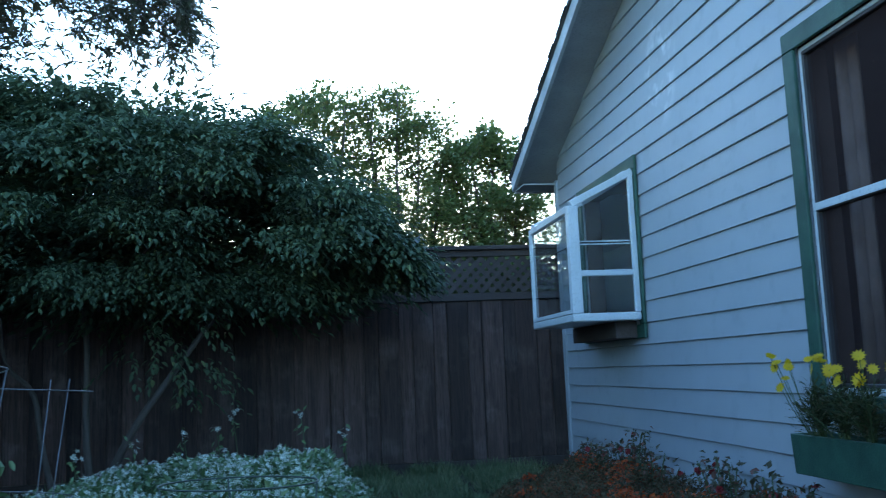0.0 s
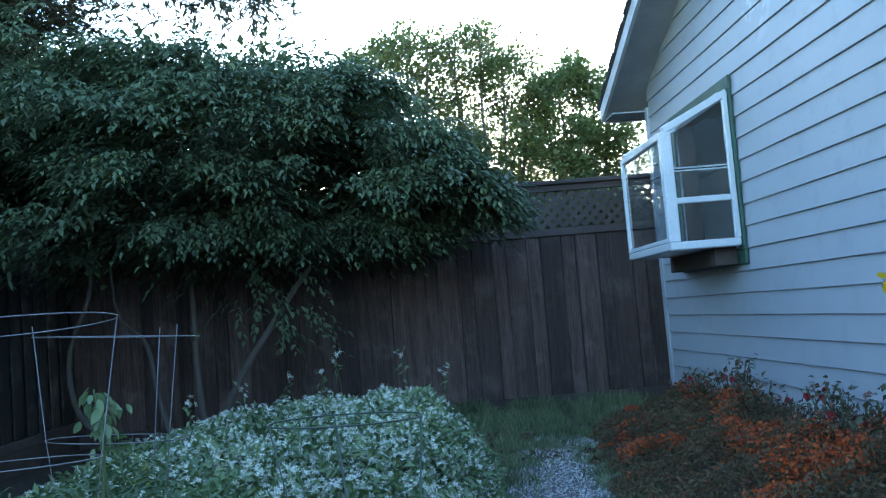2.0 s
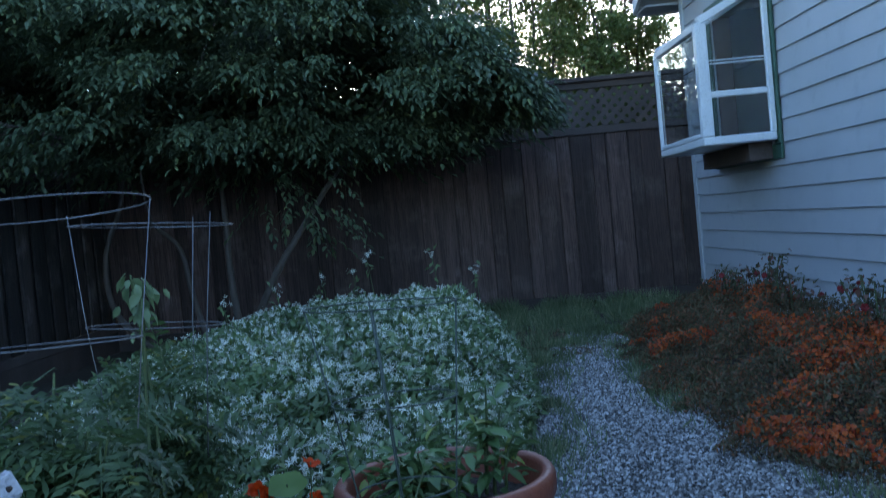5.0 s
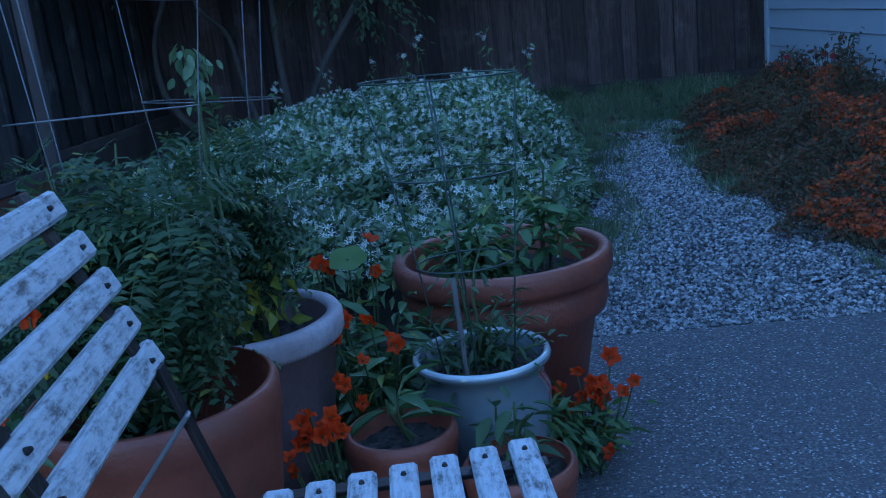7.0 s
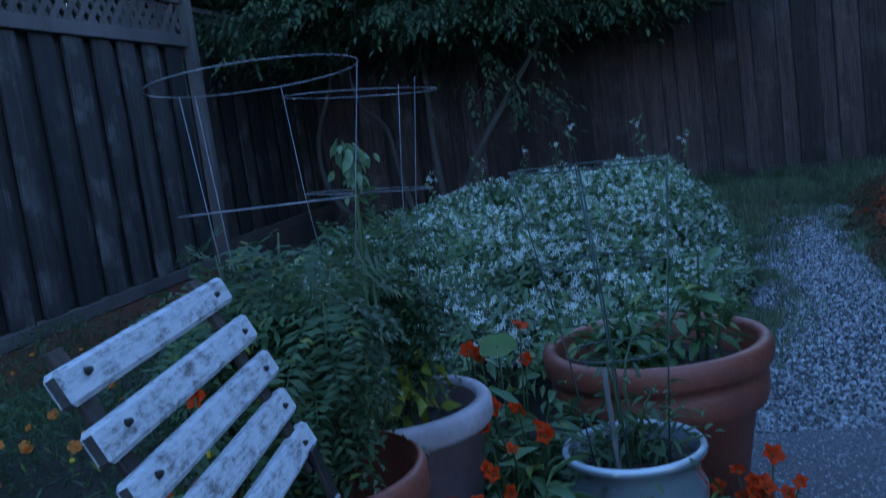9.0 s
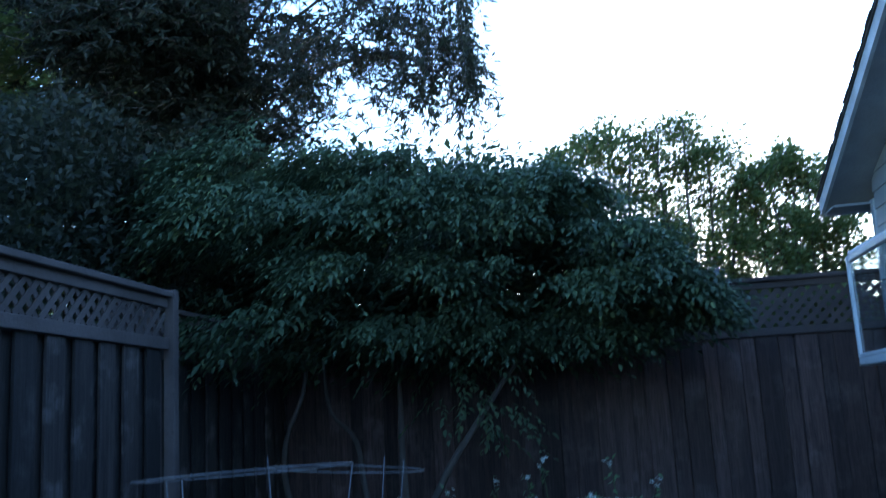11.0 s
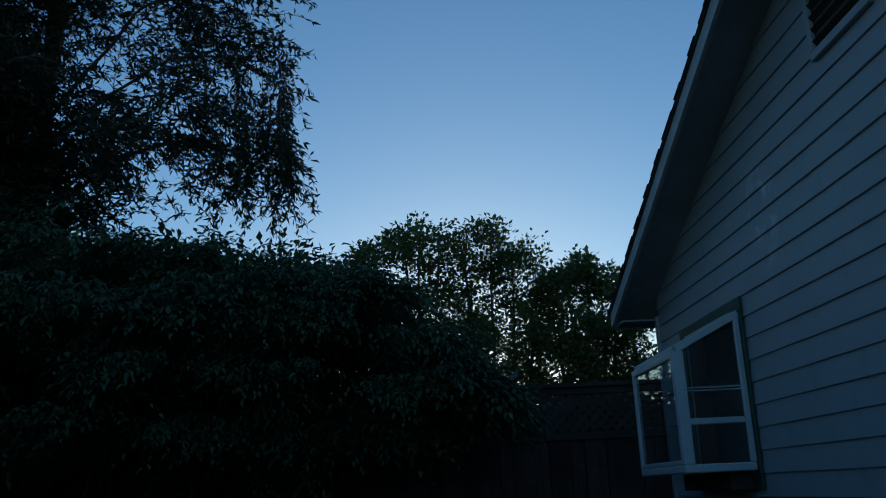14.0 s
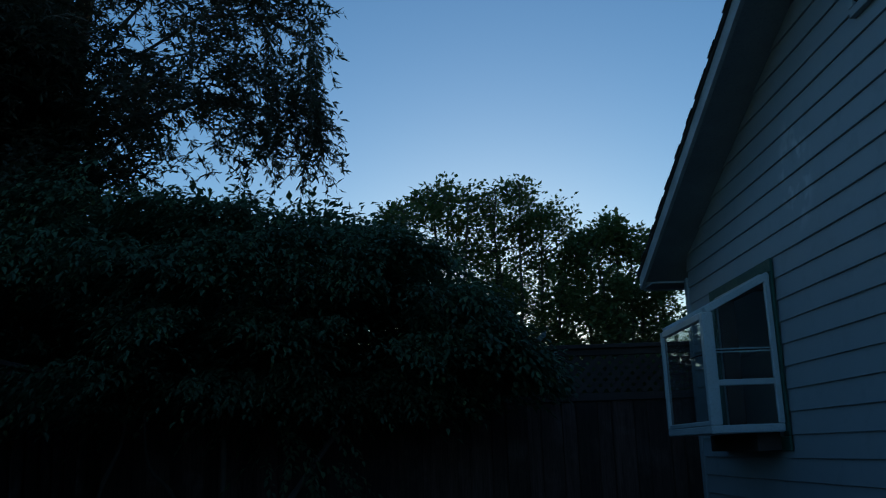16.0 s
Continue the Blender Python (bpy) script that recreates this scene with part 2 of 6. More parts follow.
def wood_material(name, base, dark, pale):
    """Weathered boards: vertical streaks at two widths, stains, board-by-board tone."""
    m, nt, bsdf = nodes_of(name)
    tc = nt.nodes.new("ShaderNodeTexCoord")
    info = nt.nodes.new("ShaderNodeObjectInfo")
    sc = nt.nodes.new("ShaderNodeMath")
    sc.operation = "MULTIPLY"
    sc.inputs[1].default_value = 53.0
    link(nt, info.outputs["Random"], sc.inputs[0])
    add = nt.nodes.new("ShaderNodeVectorMath")
    link(nt, tc.outputs["Object"], add.inputs[0])
    link(nt, sc.outputs[0], add.inputs[1])
    mp = nt.nodes.new("ShaderNodeMapping")
    mp.inputs["Scale"].default_value = (1, 1, 0.045)
    link(nt, add.outputs[0], mp.inputs["Vector"])
    fine = noise_node(nt, 130, 6, mp.outputs["Vector"], 0.65)
    streak = noise_node(nt, 26, 5, mp.outputs["Vector"], 0.6)
    blotch = noise_node(nt, 3.2, 5, add.outputs[0], 0.6)
    col = mix_color(nt, ramp(nt, streak.outputs["Fac"], 0.35, 0.68), base, dark)
    col = mix_color(nt, ramp(nt, blotch.outputs["Fac"], 0.52, 0.78), col, pale)
    col = mix_color(nt, ramp(nt, fine.outputs["Fac"], 0.48, 0.72), col, tuple(c * 0.4 for c in dark))
    hsv = nt.nodes.new("ShaderNodeHueSaturation")
    mr = nt.nodes.new("ShaderNodeMapRange")
    link(nt, info.outputs["Random"], mr.inputs["Value"])
    mr.inputs["To Min"].default_value = 0.55
    mr.inputs["To Max"].default_value = 1.45
    link(nt, mr.outputs["Result"], hsv.inputs["Value"])
    link(nt, col, hsv.inputs["Color"])
    link(nt, hsv.outputs["Color"], bsdf.inputs["Base Color"])
    bsdf.inputs["Roughness"].default_value = 0.88
    bp = nt.nodes.new("ShaderNodeBump")
    bp.inputs["Strength"].default_value = 0.6
    bp.inputs["Distance"].default_value = 0.004
    link(nt, fine.outputs["Fac"], bp.inputs["Height"])
    link(nt, bp.outputs["Normal"], bsdf.inputs["Normal"])
    return m


def siding_material():
    """Smooth pale paint, faint weathering, one paler smeared patch high on the gable."""
    m, nt, bsdf = nodes_of("siding_paint")
    tc = nt.nodes.new("ShaderNodeTexCoord")
    broad = noise_node(nt, 0.9, 4, tc.outputs["Object"])
    mid = noise_node(nt, 7, 5, tc.outputs["Object"])
    fine = noise_node(nt, 160, 4, tc.outputs["Object"])
    col = mix_color(nt, ramp(nt, broad.outputs["Fac"], 0.35, 0.7), (0.375, 0.408, 0.44), (0.325, 0.36, 0.395))
    col = mix_color(nt, ramp(nt, mid.outputs["Fac"], 0.55, 0.85), col, (0.29, 0.32, 0.352))
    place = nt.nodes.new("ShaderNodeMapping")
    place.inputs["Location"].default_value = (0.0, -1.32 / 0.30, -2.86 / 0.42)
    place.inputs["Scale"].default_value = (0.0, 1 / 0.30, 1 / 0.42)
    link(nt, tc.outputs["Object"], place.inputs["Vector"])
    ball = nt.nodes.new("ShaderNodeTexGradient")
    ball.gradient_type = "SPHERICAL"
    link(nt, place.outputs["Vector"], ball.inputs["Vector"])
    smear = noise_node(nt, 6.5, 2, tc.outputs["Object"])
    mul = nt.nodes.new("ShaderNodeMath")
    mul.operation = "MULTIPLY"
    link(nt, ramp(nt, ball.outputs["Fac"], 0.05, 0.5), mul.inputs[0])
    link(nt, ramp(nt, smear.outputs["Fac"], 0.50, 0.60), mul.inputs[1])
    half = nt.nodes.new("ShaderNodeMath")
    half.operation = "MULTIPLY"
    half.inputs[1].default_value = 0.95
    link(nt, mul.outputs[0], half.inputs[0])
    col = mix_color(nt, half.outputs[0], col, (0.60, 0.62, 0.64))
    link(nt, col, bsdf.inputs["Base Color"])
    bsdf.inputs["Roughness"].default_value = 0.5
    bp = nt.nodes.new("ShaderNodeBump")
    bp.inputs["Strength"].default_value = 0.06
    bp.inputs["Distance"].default_value = 0.004
    link(nt, fine.outputs["Fac"], bp.inputs["Height"])
    link(nt, bp.outputs["Normal"], bsdf.inputs["Normal"])
    return m


M_SIDING = siding_material()
M_GREEN = surface("green_trim_paint", (0.023, 0.098, 0.068), (0.014, 0.060, 0.043), 120, 9, 0.55, 0.3)
M_WHITE = surface("white_vinyl", (0.60, 0.64, 0.67), (0.50, 0.54, 0.57), 80, 3, 0.35, 0.05)
M_SOFFIT = surface("soffit_paint", (0.34, 0.355, 0.37), (0.25, 0.26, 0.27), 60, 2, 0.7, 0.2)
M_BARGE = surface("barge_paint", (0.50, 0.54, 0.57), (0.36, 0.38, 0.40), 60, 3, 0.6, 0.2)
M_SHINGLE = surface("asphalt_shingle", (0.11, 0.10, 0.10), (0.06, 0.06, 0.06), 200, 5, 0.9, 0.6)
M_FENCE = wood_material("weathered_fence_board", (0.118, 0.066, 0.058), (0.050, 0.028, 0.025), (0.180, 0.120, 0.108))
M_FENCE_GREY = wood_material("grey_fence_board", (0.054, 0.039, 0.034), (0.020, 0.014, 0.012), (0.17, 0.14, 0.13))
M_RAIL = surface("fence_rail_wood", (0.125, 0.092, 0.084), (0.062, 0.044, 0.040), 40, 2.0, 0.85, 0.5, per_piece=0.15)
M_RAIL_DARK = surface("brown_fence_rail_wood", (0.090, 0.062, 0.056), (0.048, 0.033, 0.030), 40, 2.0, 0.88, 0.5, per_piece=0.18)
M_KICK = surface("red_brown_kickboard", (0.21, 0.072, 0.04), (0.12, 0.045, 0.028), 30, 2.5, 0.8, 0.4)
M_SOIL = surface("garden_soil", (0.05, 0.036, 0.026), (0.025, 0.018, 0.014), 35, 1.2, 0.95, 1.0)
M_POTSOIL = surface("potting_soil", (0.085, 0.066, 0.056), (0.022, 0.016, 0.013), 260, 55, 0.95, 1.0, contrast=(0.40, 0.62))
M_GRAVEL = surface("gravel_bed", (0.10, 0.098, 0.095), (0.045, 0.043, 0.04), 70, 30, 0.9, 1.0)
M_TERRA = surface("terracotta", (0.29, 0.066, 0.036), (0.17, 0.042, 0.026), 70, 7, 0.48, 0.25)
M_TERRA_PALE = surface("pale_terracotta", (0.25, 0.155, 0.155), (0.16, 0.09, 0.088), 70, 6, 0.7, 0.25)
M_RIM_PALE = surface("pale_clay_rim", (0.46, 0.38, 0.39), (0.32, 0.24, 0.24), 80, 9, 0.7, 0.25)
M_CHAIRBAR = surface("dark_iron", (0.03, 0.026, 0.026), (0.05, 0.03, 0.022), 90, 12, 0.5, 0.2, metal=0.6)
M_WIRE = surface("galvanised_wire", (0.18, 0.182, 0.19), (0.11, 0.11, 0.11), 120, 10, 0.42, 0.05, metal=0.7)
M_GREENWIRE = surface("green_coated_wire", (0.032, 0.058, 0.044), (0.020, 0.036, 0.028), 120, 10, 0.4, 0.05)
M_BARK = surface("bark", (0.12, 0.10, 0.085), (0.055, 0.045, 0.04), 50, 5, 0.9, 0.8, stretch=(1, 1, 0.3))
M_PALEBARK = surface("pale_bark", (0.125, 0.10, 0.086), (0.06, 0.047, 0.04), 50, 5, 0.9, 0.8, stretch=(1, 1, 0.3))
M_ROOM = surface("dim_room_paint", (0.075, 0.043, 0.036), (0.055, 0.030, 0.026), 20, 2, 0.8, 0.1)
M_CURTAIN = surface("curtain_cloth", (0.26, 0.18, 0.165), (0.17, 0.11, 0.10), 120, 6, 0.9, 0.3)
M_SASH = surface("dark_sash_frame", (0.060, 0.052, 0.054), (0.040, 0.034, 0.036), 80, 5, 0.6, 0.1)
M_SLAT_DARK = surface("dark_slat_faces", (0.045, 0.04, 0.038), (0.02, 0.018, 0.017), 120, 20, 0.9, 0.4)
M_STEEL = surface("bare_steel_strip", (0.30, 0.30, 0.31), (0.18, 0.17, 0.17), 120, 14, 0.45, 0.1, metal=0.7)
M_BAMBOO = surface("bamboo_cane", (0.13, 0.115, 0.10), (0.07, 0.06, 0.05), 60, 12, 0.7, 0.3)
M_STEM = surface("green_stem", (0.07, 0.11, 0.04), (0.04, 0.07, 0.025), 60, 12, 0.6, 0.2)


def glass_material():
    m, nt, bsdf = nodes_of("window_glass")
    bsdf.inputs["Base Color"].default_value = (0.92, 0.96, 0.96, 1)
    bsdf.inputs["Roughness"].default_value = 0.02
    bsdf.inputs["IOR"].default_value = 1.45
    bsdf.inputs["Transmission Weight"].default_value = 1.0
    return m


def screen_material():
    """Fine dark insect mesh, half open."""
    m, nt, bsdf = nodes_of("insect_mesh")
    tc = nt.nodes.new("ShaderNodeTexCoord")
    n = noise_node(nt, 900, 2, tc.outputs["Object"])
    col = mix_color(nt, n.outputs["Fac"], (0.030, 0.010, 0.010), (0.052, 0.018, 0.017))
    link(nt, col, bsdf.inputs["Base Color"])
    bsdf.inputs["Roughness"].default_value = 0.8
    clear = nt.nodes.new("ShaderNodeBsdfTransparent")
    mx = nt.nodes.new("ShaderNodeMixShader")
    mx.inputs[0].default_value = 0.24
    link(nt, clear.outputs[0], mx.inputs[1])
    link(nt, bsdf.outputs[0], mx.inputs[2])
    link(nt, mx.outputs[0], nt.nodes["Material Output"].inputs["Surface"])
    return m


def glaze_material(name="pale_blue_glaze", pale=(0.17, 0.205, 0.21), deep=(0.11, 0.14, 0.145)):
    m, nt, bsdf = nodes_of(name)
    tc = nt.nodes.new("ShaderNodeTexCoord")
    n = noise_node(nt, 9, 5, tc.outputs["Object"])
    col = mix_color(nt, ramp(nt, n.outputs["Fac"], 0.35, 0.7), pale, deep)
    link(nt, col, bsdf.inputs["Base Color"])
    bsdf.inputs["Roughness"].default_value = 0.05
    bsdf.inputs["IOR"].default_value = 1.7
    bsdf.inputs["Coat Weight"].default_value = 1.0
    return m


def slat_material():
    """White paint worn through to grey wood along the grain."""
    m, nt, bsdf = nodes_of("flaking_white_slat")
    tc = nt.nodes.new("ShaderNodeTexCoord")
    info = nt.nodes.new("ShaderNodeObjectInfo")
    add = nt.nodes.new("ShaderNodeVectorMath")
    add.operation = "ADD"
    link(nt, tc.outputs["Object"], add.inputs[0])
    sc = nt.nodes.new("ShaderNodeMath")
    sc.operation = "MULTIPLY"
    sc.inputs[1].default_value = 37.0
    link(nt, info.outputs["Random"], sc.inputs[0])
    link(nt, sc.outputs[0], add.inputs[1])
    mp = nt.nodes.new("ShaderNodeMapping")
    mp.inputs["Scale"].default_value = (1, 0.16, 1)
    link(nt, add.outputs[0], mp.inputs["Vector"])
    grain = noise_node(nt, 260, 5, mp.outputs["Vector"])
    mw = nt.nodes.new("ShaderNodeMapping")
    mw.inputs["Scale"].default_value = (1, 0.55, 1)
    link(nt, add.outputs[0], mw.inputs["Vector"])
    worn = noise_node(nt, 58, 9, mw.outputs["Vector"], 0.78)
    mult = nt.nodes.new("ShaderNodeMath")
    mult.operation = "MULTIPLY"
    link(nt, ramp(nt, worn.outputs["Fac"], 0.47, 0.62), mult.inputs[0])
    link(nt, ramp(nt, grain.outputs["Fac"], 0.30, 0.56), mult.inputs[1])
    paint = mix_color(nt, ramp(nt, grain.outputs["Fac"], 0.45, 0.8), (0.45, 0.46, 0.48), (0.29, 0.30, 0.32))
    col = mix_color(nt, mult.outputs[0], paint, (0.105, 0.10, 0.095))
    link(nt, col, bsdf.inputs["Base Color"])
    bsdf.inputs["Roughness"].default_value = 0.75
    bp = nt.nodes.new("ShaderNodeBump")
    bp.inputs["Strength"].default_value = 0.5
    bp.inputs["Distance"].default_value = 0.003
    link(nt, grain.outputs["Fac"], bp.inputs["Height"])
    link(nt, bp.outputs["Normal"], bsdf.inputs["Normal"])
    return m


def aggregate_material():
    """Exposed-aggregate concrete: small pale and dark pebbles in grey cement."""
    m, nt, bsdf = nodes_of("exposed_aggregate_concrete")
    tc = nt.nodes.new("ShaderNodeTexCoord")
    vo = nt.nodes.new("ShaderNodeTexVoronoi")
    vo.inputs["Scale"].default_value = 165
    link(nt, tc.outputs["Object"], vo.inputs["Vector"])
    sep = nt.nodes.new("ShaderNodeSeparateColor")
    link(nt, vo.outputs["Color"], sep.inputs[0])
    stones = mix_color(nt, sep.outputs[0], (0.034, 0.031, 0.031), (0.20, 0.19, 0.19))
    stones = mix_color(nt, ramp(nt, sep.outputs[1], 0.90, 0.92), stones, (0.42, 0.40, 0.40))
    col = mix_color(nt, ramp(nt, vo.outputs["Distance"], 0.42, 0.62), stones, (0.085, 0.081, 0.085))
    broad = noise_node(nt, 1.7, 5, tc.outputs["Object"])
    col = mix_color(nt, ramp(nt, broad.outputs["Fac"], 0.45, 0.95), col, (0.085, 0.08, 0.082))
    link(nt, col, bsdf.inputs["Base Color"])
    bsdf.inputs["Roughness"].default_value = 0.85
    bp = nt.nodes.new("ShaderNodeBump")
    bp.invert = True
    bp.inputs["Strength"].default_value = 0.7
    bp.inputs["Distance"].default_value = 0.004
    link(nt, vo.outputs["Distance"], bp.inputs["Height"])
    link(nt, bp.outputs["Normal"], bsdf.inputs["Normal"])
    return m


def stone_material():
    m, nt, bsdf = nodes_of("grey_gravel_stone")
    geo = nt.nodes.new("ShaderNodeNewGeometry")
    tc = nt.nodes.new("ShaderNodeTexCoord")
    n = noise_node(nt, 90, 4, tc.outputs["Object"])
    col = mix_color(nt, ramp(nt, geo.outputs["Random Per Island"], 0.30, 0.95), (0.036, 0.035, 0.034), (0.50, 0.50, 0.50))
    col = mix_color(nt, ramp(nt, n.outputs["Fac"], 0.4, 0.8), col, (0.16, 0.155, 0.15))
    link(nt, col, bsdf.inputs["Base Color"])
    bsdf.inputs["Roughness"].default_value = 0.8
    return m


M_GLASS = glass_material()
M_SCREEN = screen_material()
M_GLAZE = glaze_material()
# lighter glaze: the sky's highlight on the rim is painted into this colour
M_RIM_HIGHLIGHT = glaze_material("rim_highlight_glaze", (0.48, 0.54, 0.56), (0.33, 0.38, 0.40))
M_SLAT = slat_material()
M_PATIO = aggregate_material()
M_STONE = stone_material()

F_BROAD = foliage("broad_tree_leaf", (0.070, 0.118, 0.068), (0.122, 0.184, 0.094), (0.17, 0.22, 0.09), 0.52, 0.3, 0.9, 0.35)
F_FINE = foliage("narrow_tree_leaf", (0.036, 0.047, 0.030), (0.060, 0.072, 0.042), None, 0.5, 0.45)
F_BACK = foliage("hedge_tree_leaf", (0.11, 0.16, 0.055), (0.20, 0.25, 0.08), (0.25, 0.22, 0.08), 0.45, 0.5, 0.88)
F_JASMINE = foliage("jasmine_leaf", (0.085, 0.165, 0.065), (0.17, 0.27, 0.115), (0.23, 0.28, 0.10), 0.4, 0.25, 0.92)
F_STAR = foliage("jasmine_petal", (0.88, 0.90, 0.80), (0.72, 0.78, 0.64), None, 0.5, 0.3)
F_TOMATO = foliage("tomato_leaf", (0.046, 0.100, 0.042), (0.088, 0.165, 0.060), (0.26, 0.26, 0.05), 0.55, 0.35, 0.95)
F_PEPPER = foliage("pepper_leaf", (0.065, 0.155, 0.055), (0.14, 0.27, 0.095), (0.26, 0.30, 0.06), 0.4, 0.3, 0.92)
F_GRASS = foliage("grass_blade", (0.10, 0.165, 0.075), (0.17, 0.23, 0.11), (0.28, 0.30, 0.17), 0.6, 0.3, 0.66)
F_BED = foliage("bed_leaf", (0.082, 0.068, 0.032), (0.165, 0.125, 0.055), (0.27, 0.095, 0.045), 0.65, 0.3, 0.68)
F_ROSE = foliage("rose_leaf", (0.085, 0.085, 0.045), (0.15, 0.125, 0.075), (0.30, 0.11, 0.09), 0.5, 0.3, 0.75)
F_ORANGE = foliage("orange_petal", (0.60, 0.075, 0.012), (0.68, 0.15, 0.020), (0.34, 0.035, 0.012), 0.55, 0.35, 0.75)
F_SCARLET = foliage("scarlet_petal", (0.86, 0.045, 0.007), (0.92, 0.088, 0.010), None, 0.6, 0.4, gloss=0.2)
F_YELLOW = foliage("yellow_petal", (0.80, 0.46, 0.008), (0.85, 0.56, 0.015), None, 0.5, 0.35)
F_BUSH = foliage("window_box_leaf", (0.050, 0.070, 0.028), (0.090, 0.110, 0.045), (0.13, 0.10, 0.05), 0.6, 0.3, 0.8)
F_MARIGOLD = foliage("marigold_petal", (0.78, 0.16, 0.012), (0.85, 0.27, 0.018), None, 0.55, 0.35)
F_RED = foliage("red_petal", (0.35, 0.02, 0.03), (0.45, 0.05, 0.05), None, 0.5, 0.3)
F_LITTER = foliage("leaf_litter", (0.12, 0.075, 0.04), (0.20, 0.13, 0.07), None, 0.8, 0.1)

# ---- ground ----
def ground_sheet():
    bm = bmesh.new()
    xs = [-400, -60, -20, -8, -5, -4, -3, -2, -1, 0, 1, 2, 3, 4, 6, 10, 25, 80, 400]
    ys = [-400, -60, -15, -5, -2, 0, 1, 2, 3, 4, 5, 6, 7, 8, 9, 10, 12, 16, 25, 60, 400]
    grid = [[bm.verts.new((x, y, -0.03 + (0.015 * noise.noise(Vector((x, y, 0))) if abs(x) < 6 and 2.6 < y < 9 else 0))) for x in xs] for y in ys]
    for a, b in zip(grid, grid[1:]):
        for k in range(len(xs) - 1):
            bm.faces.new((a[k], a[k + 1], b[k + 1], b[k]))
    return bm


single("ground", ground_sheet(), M_SOIL, "dark bare garden soil around the beds", "ground", kind="structure")


def patio_slab():
    return box_bm((-0.75, -4.0, -0.12), (2.315, 2.45, 0.0), 0.012)


single("patio", patio_slab(), M_PATIO, "grey exposed-aggregate concrete patio slab", "patio", kind="structure")


def path_edge(y):
    """Left and right edge of the gravel path at y."""
    left = np.interp(y, [2.46, 3.0, 4.0, 5.0, 6.0, 6.9], [0.08, 0.16, 0.32, 0.46, 0.70, 1.02])
    right = np.interp(y, [2.46, 3.0, 4.0, 5.0, 6.0, 6.9], [1.75, 1.52, 1.14, 1.16, 1.24, 1.16])
    return left, right


def gravel_sheet():
    bm = bmesh.new()
    rows = []
    for i in range(46):
        y = 2.462 + i * 0.1
        a, b = path_edge(y)
        a += 0.05 * noise.noise(Vector((y * 3, 1, 0)))
        b += 0.05 * noise.noise(Vector((y * 3, 5, 0)))
        rows.append([bm.verts.new((a + (b - a) * k / 12, y, -0.012 + 0.006 * noise.noise(Vector((k, y * 4, 2))))) for k in range(13)])
    for a, b in zip(rows, rows[1:]):
        for k in range(12):
            bm.faces.new((a[k], a[k + 1], b[k + 1], b[k]))
    return bm


gravel = single("gravel_path", gravel_sheet(), M_GRAVEL, "pale grey crushed gravel path between the beds", "path", kind="structure")


def gravel_stones(count):
    y = 2.445 + (6.95 - 2.445) * rng.random(count) ** 1.45
    a, b = path_edge(y)
    u = rng.random(count)
    x = a - 0.06 + (b - a + 0.12) * u
    octa = np.array([(1, 0, 0), (-1, 0, 0), (0, 1, 0), (0, -1, 0), (0, 0, 1), (0, 0, -1)], float)
    tf = [(0, 2, 4), (2, 1, 4), (1, 3, 4), (3, 0, 4), (2, 0, 5), (1, 2, 5), (3, 1, 5), (0, 3, 5)]
    size = 0.0045 + 0.0075 * rng.random(count) ** 1.4
    verts = octa[None] * (0.6 + 0.8 * rng.random((count, 6, 1))) * size[:, None, None]
    ang = rng.random(count) * 6.28
    c, s = np.cos(ang)[:, None], np.sin(ang)[:, None]
    vx, vy, vz = verts[..., 0], verts[..., 1] * 0.75, verts[..., 2] * 0.65
    out = np.stack([vx * c - vy * s + x[:, None], vx * s + vy * c + y[:, None], vz + (-0.005 + 0.010 * rng.random(count))[:, None]], -1)
    faces = (np.arange(count)[:, None, None] * 6 + np.array(tf)[None]).reshape(-1, 3)
    return as_mesh("gravel_stones", out.reshape(-1, 3).tolist(), faces.tolist(), M_STONE)


single("gravel_stones", gravel_stones(76000), M_STONE, "loose pale grey crushed gravel stones", "gravel", kind="stuff")

# ---- house ----
WALL, CORNER, EAVE_Y, EAVE_Z, PITCH, RIDGE_Y = 2.335, 8.0, 8.30, 2.725, 0.385, 4.1
RAKE = 1.975
house = thing("house", "pale blue-white lap-sided house gable with green window trim", "house", (WALL, 4.1, 0))
HINV = Matrix.Translation((-WALL, -4.1, 0))


def hpart(name, bm, mat, parent=house, label="", smooth=False):
    bm.transform(HINV)
    return part(name, bm, mat, parent, label, smooth)


def roof_under(y):
    """Height of the soffit over the wall at y."""
    return EAVE_Z - 0.04 + PITCH * (EAVE_Y - max(y, 2 * RIDGE_Y - y))


WIN = (2.2, 3.80, 0.80, 2.40)
BAY = (6.03, 7.22, 1.235, 2.32)


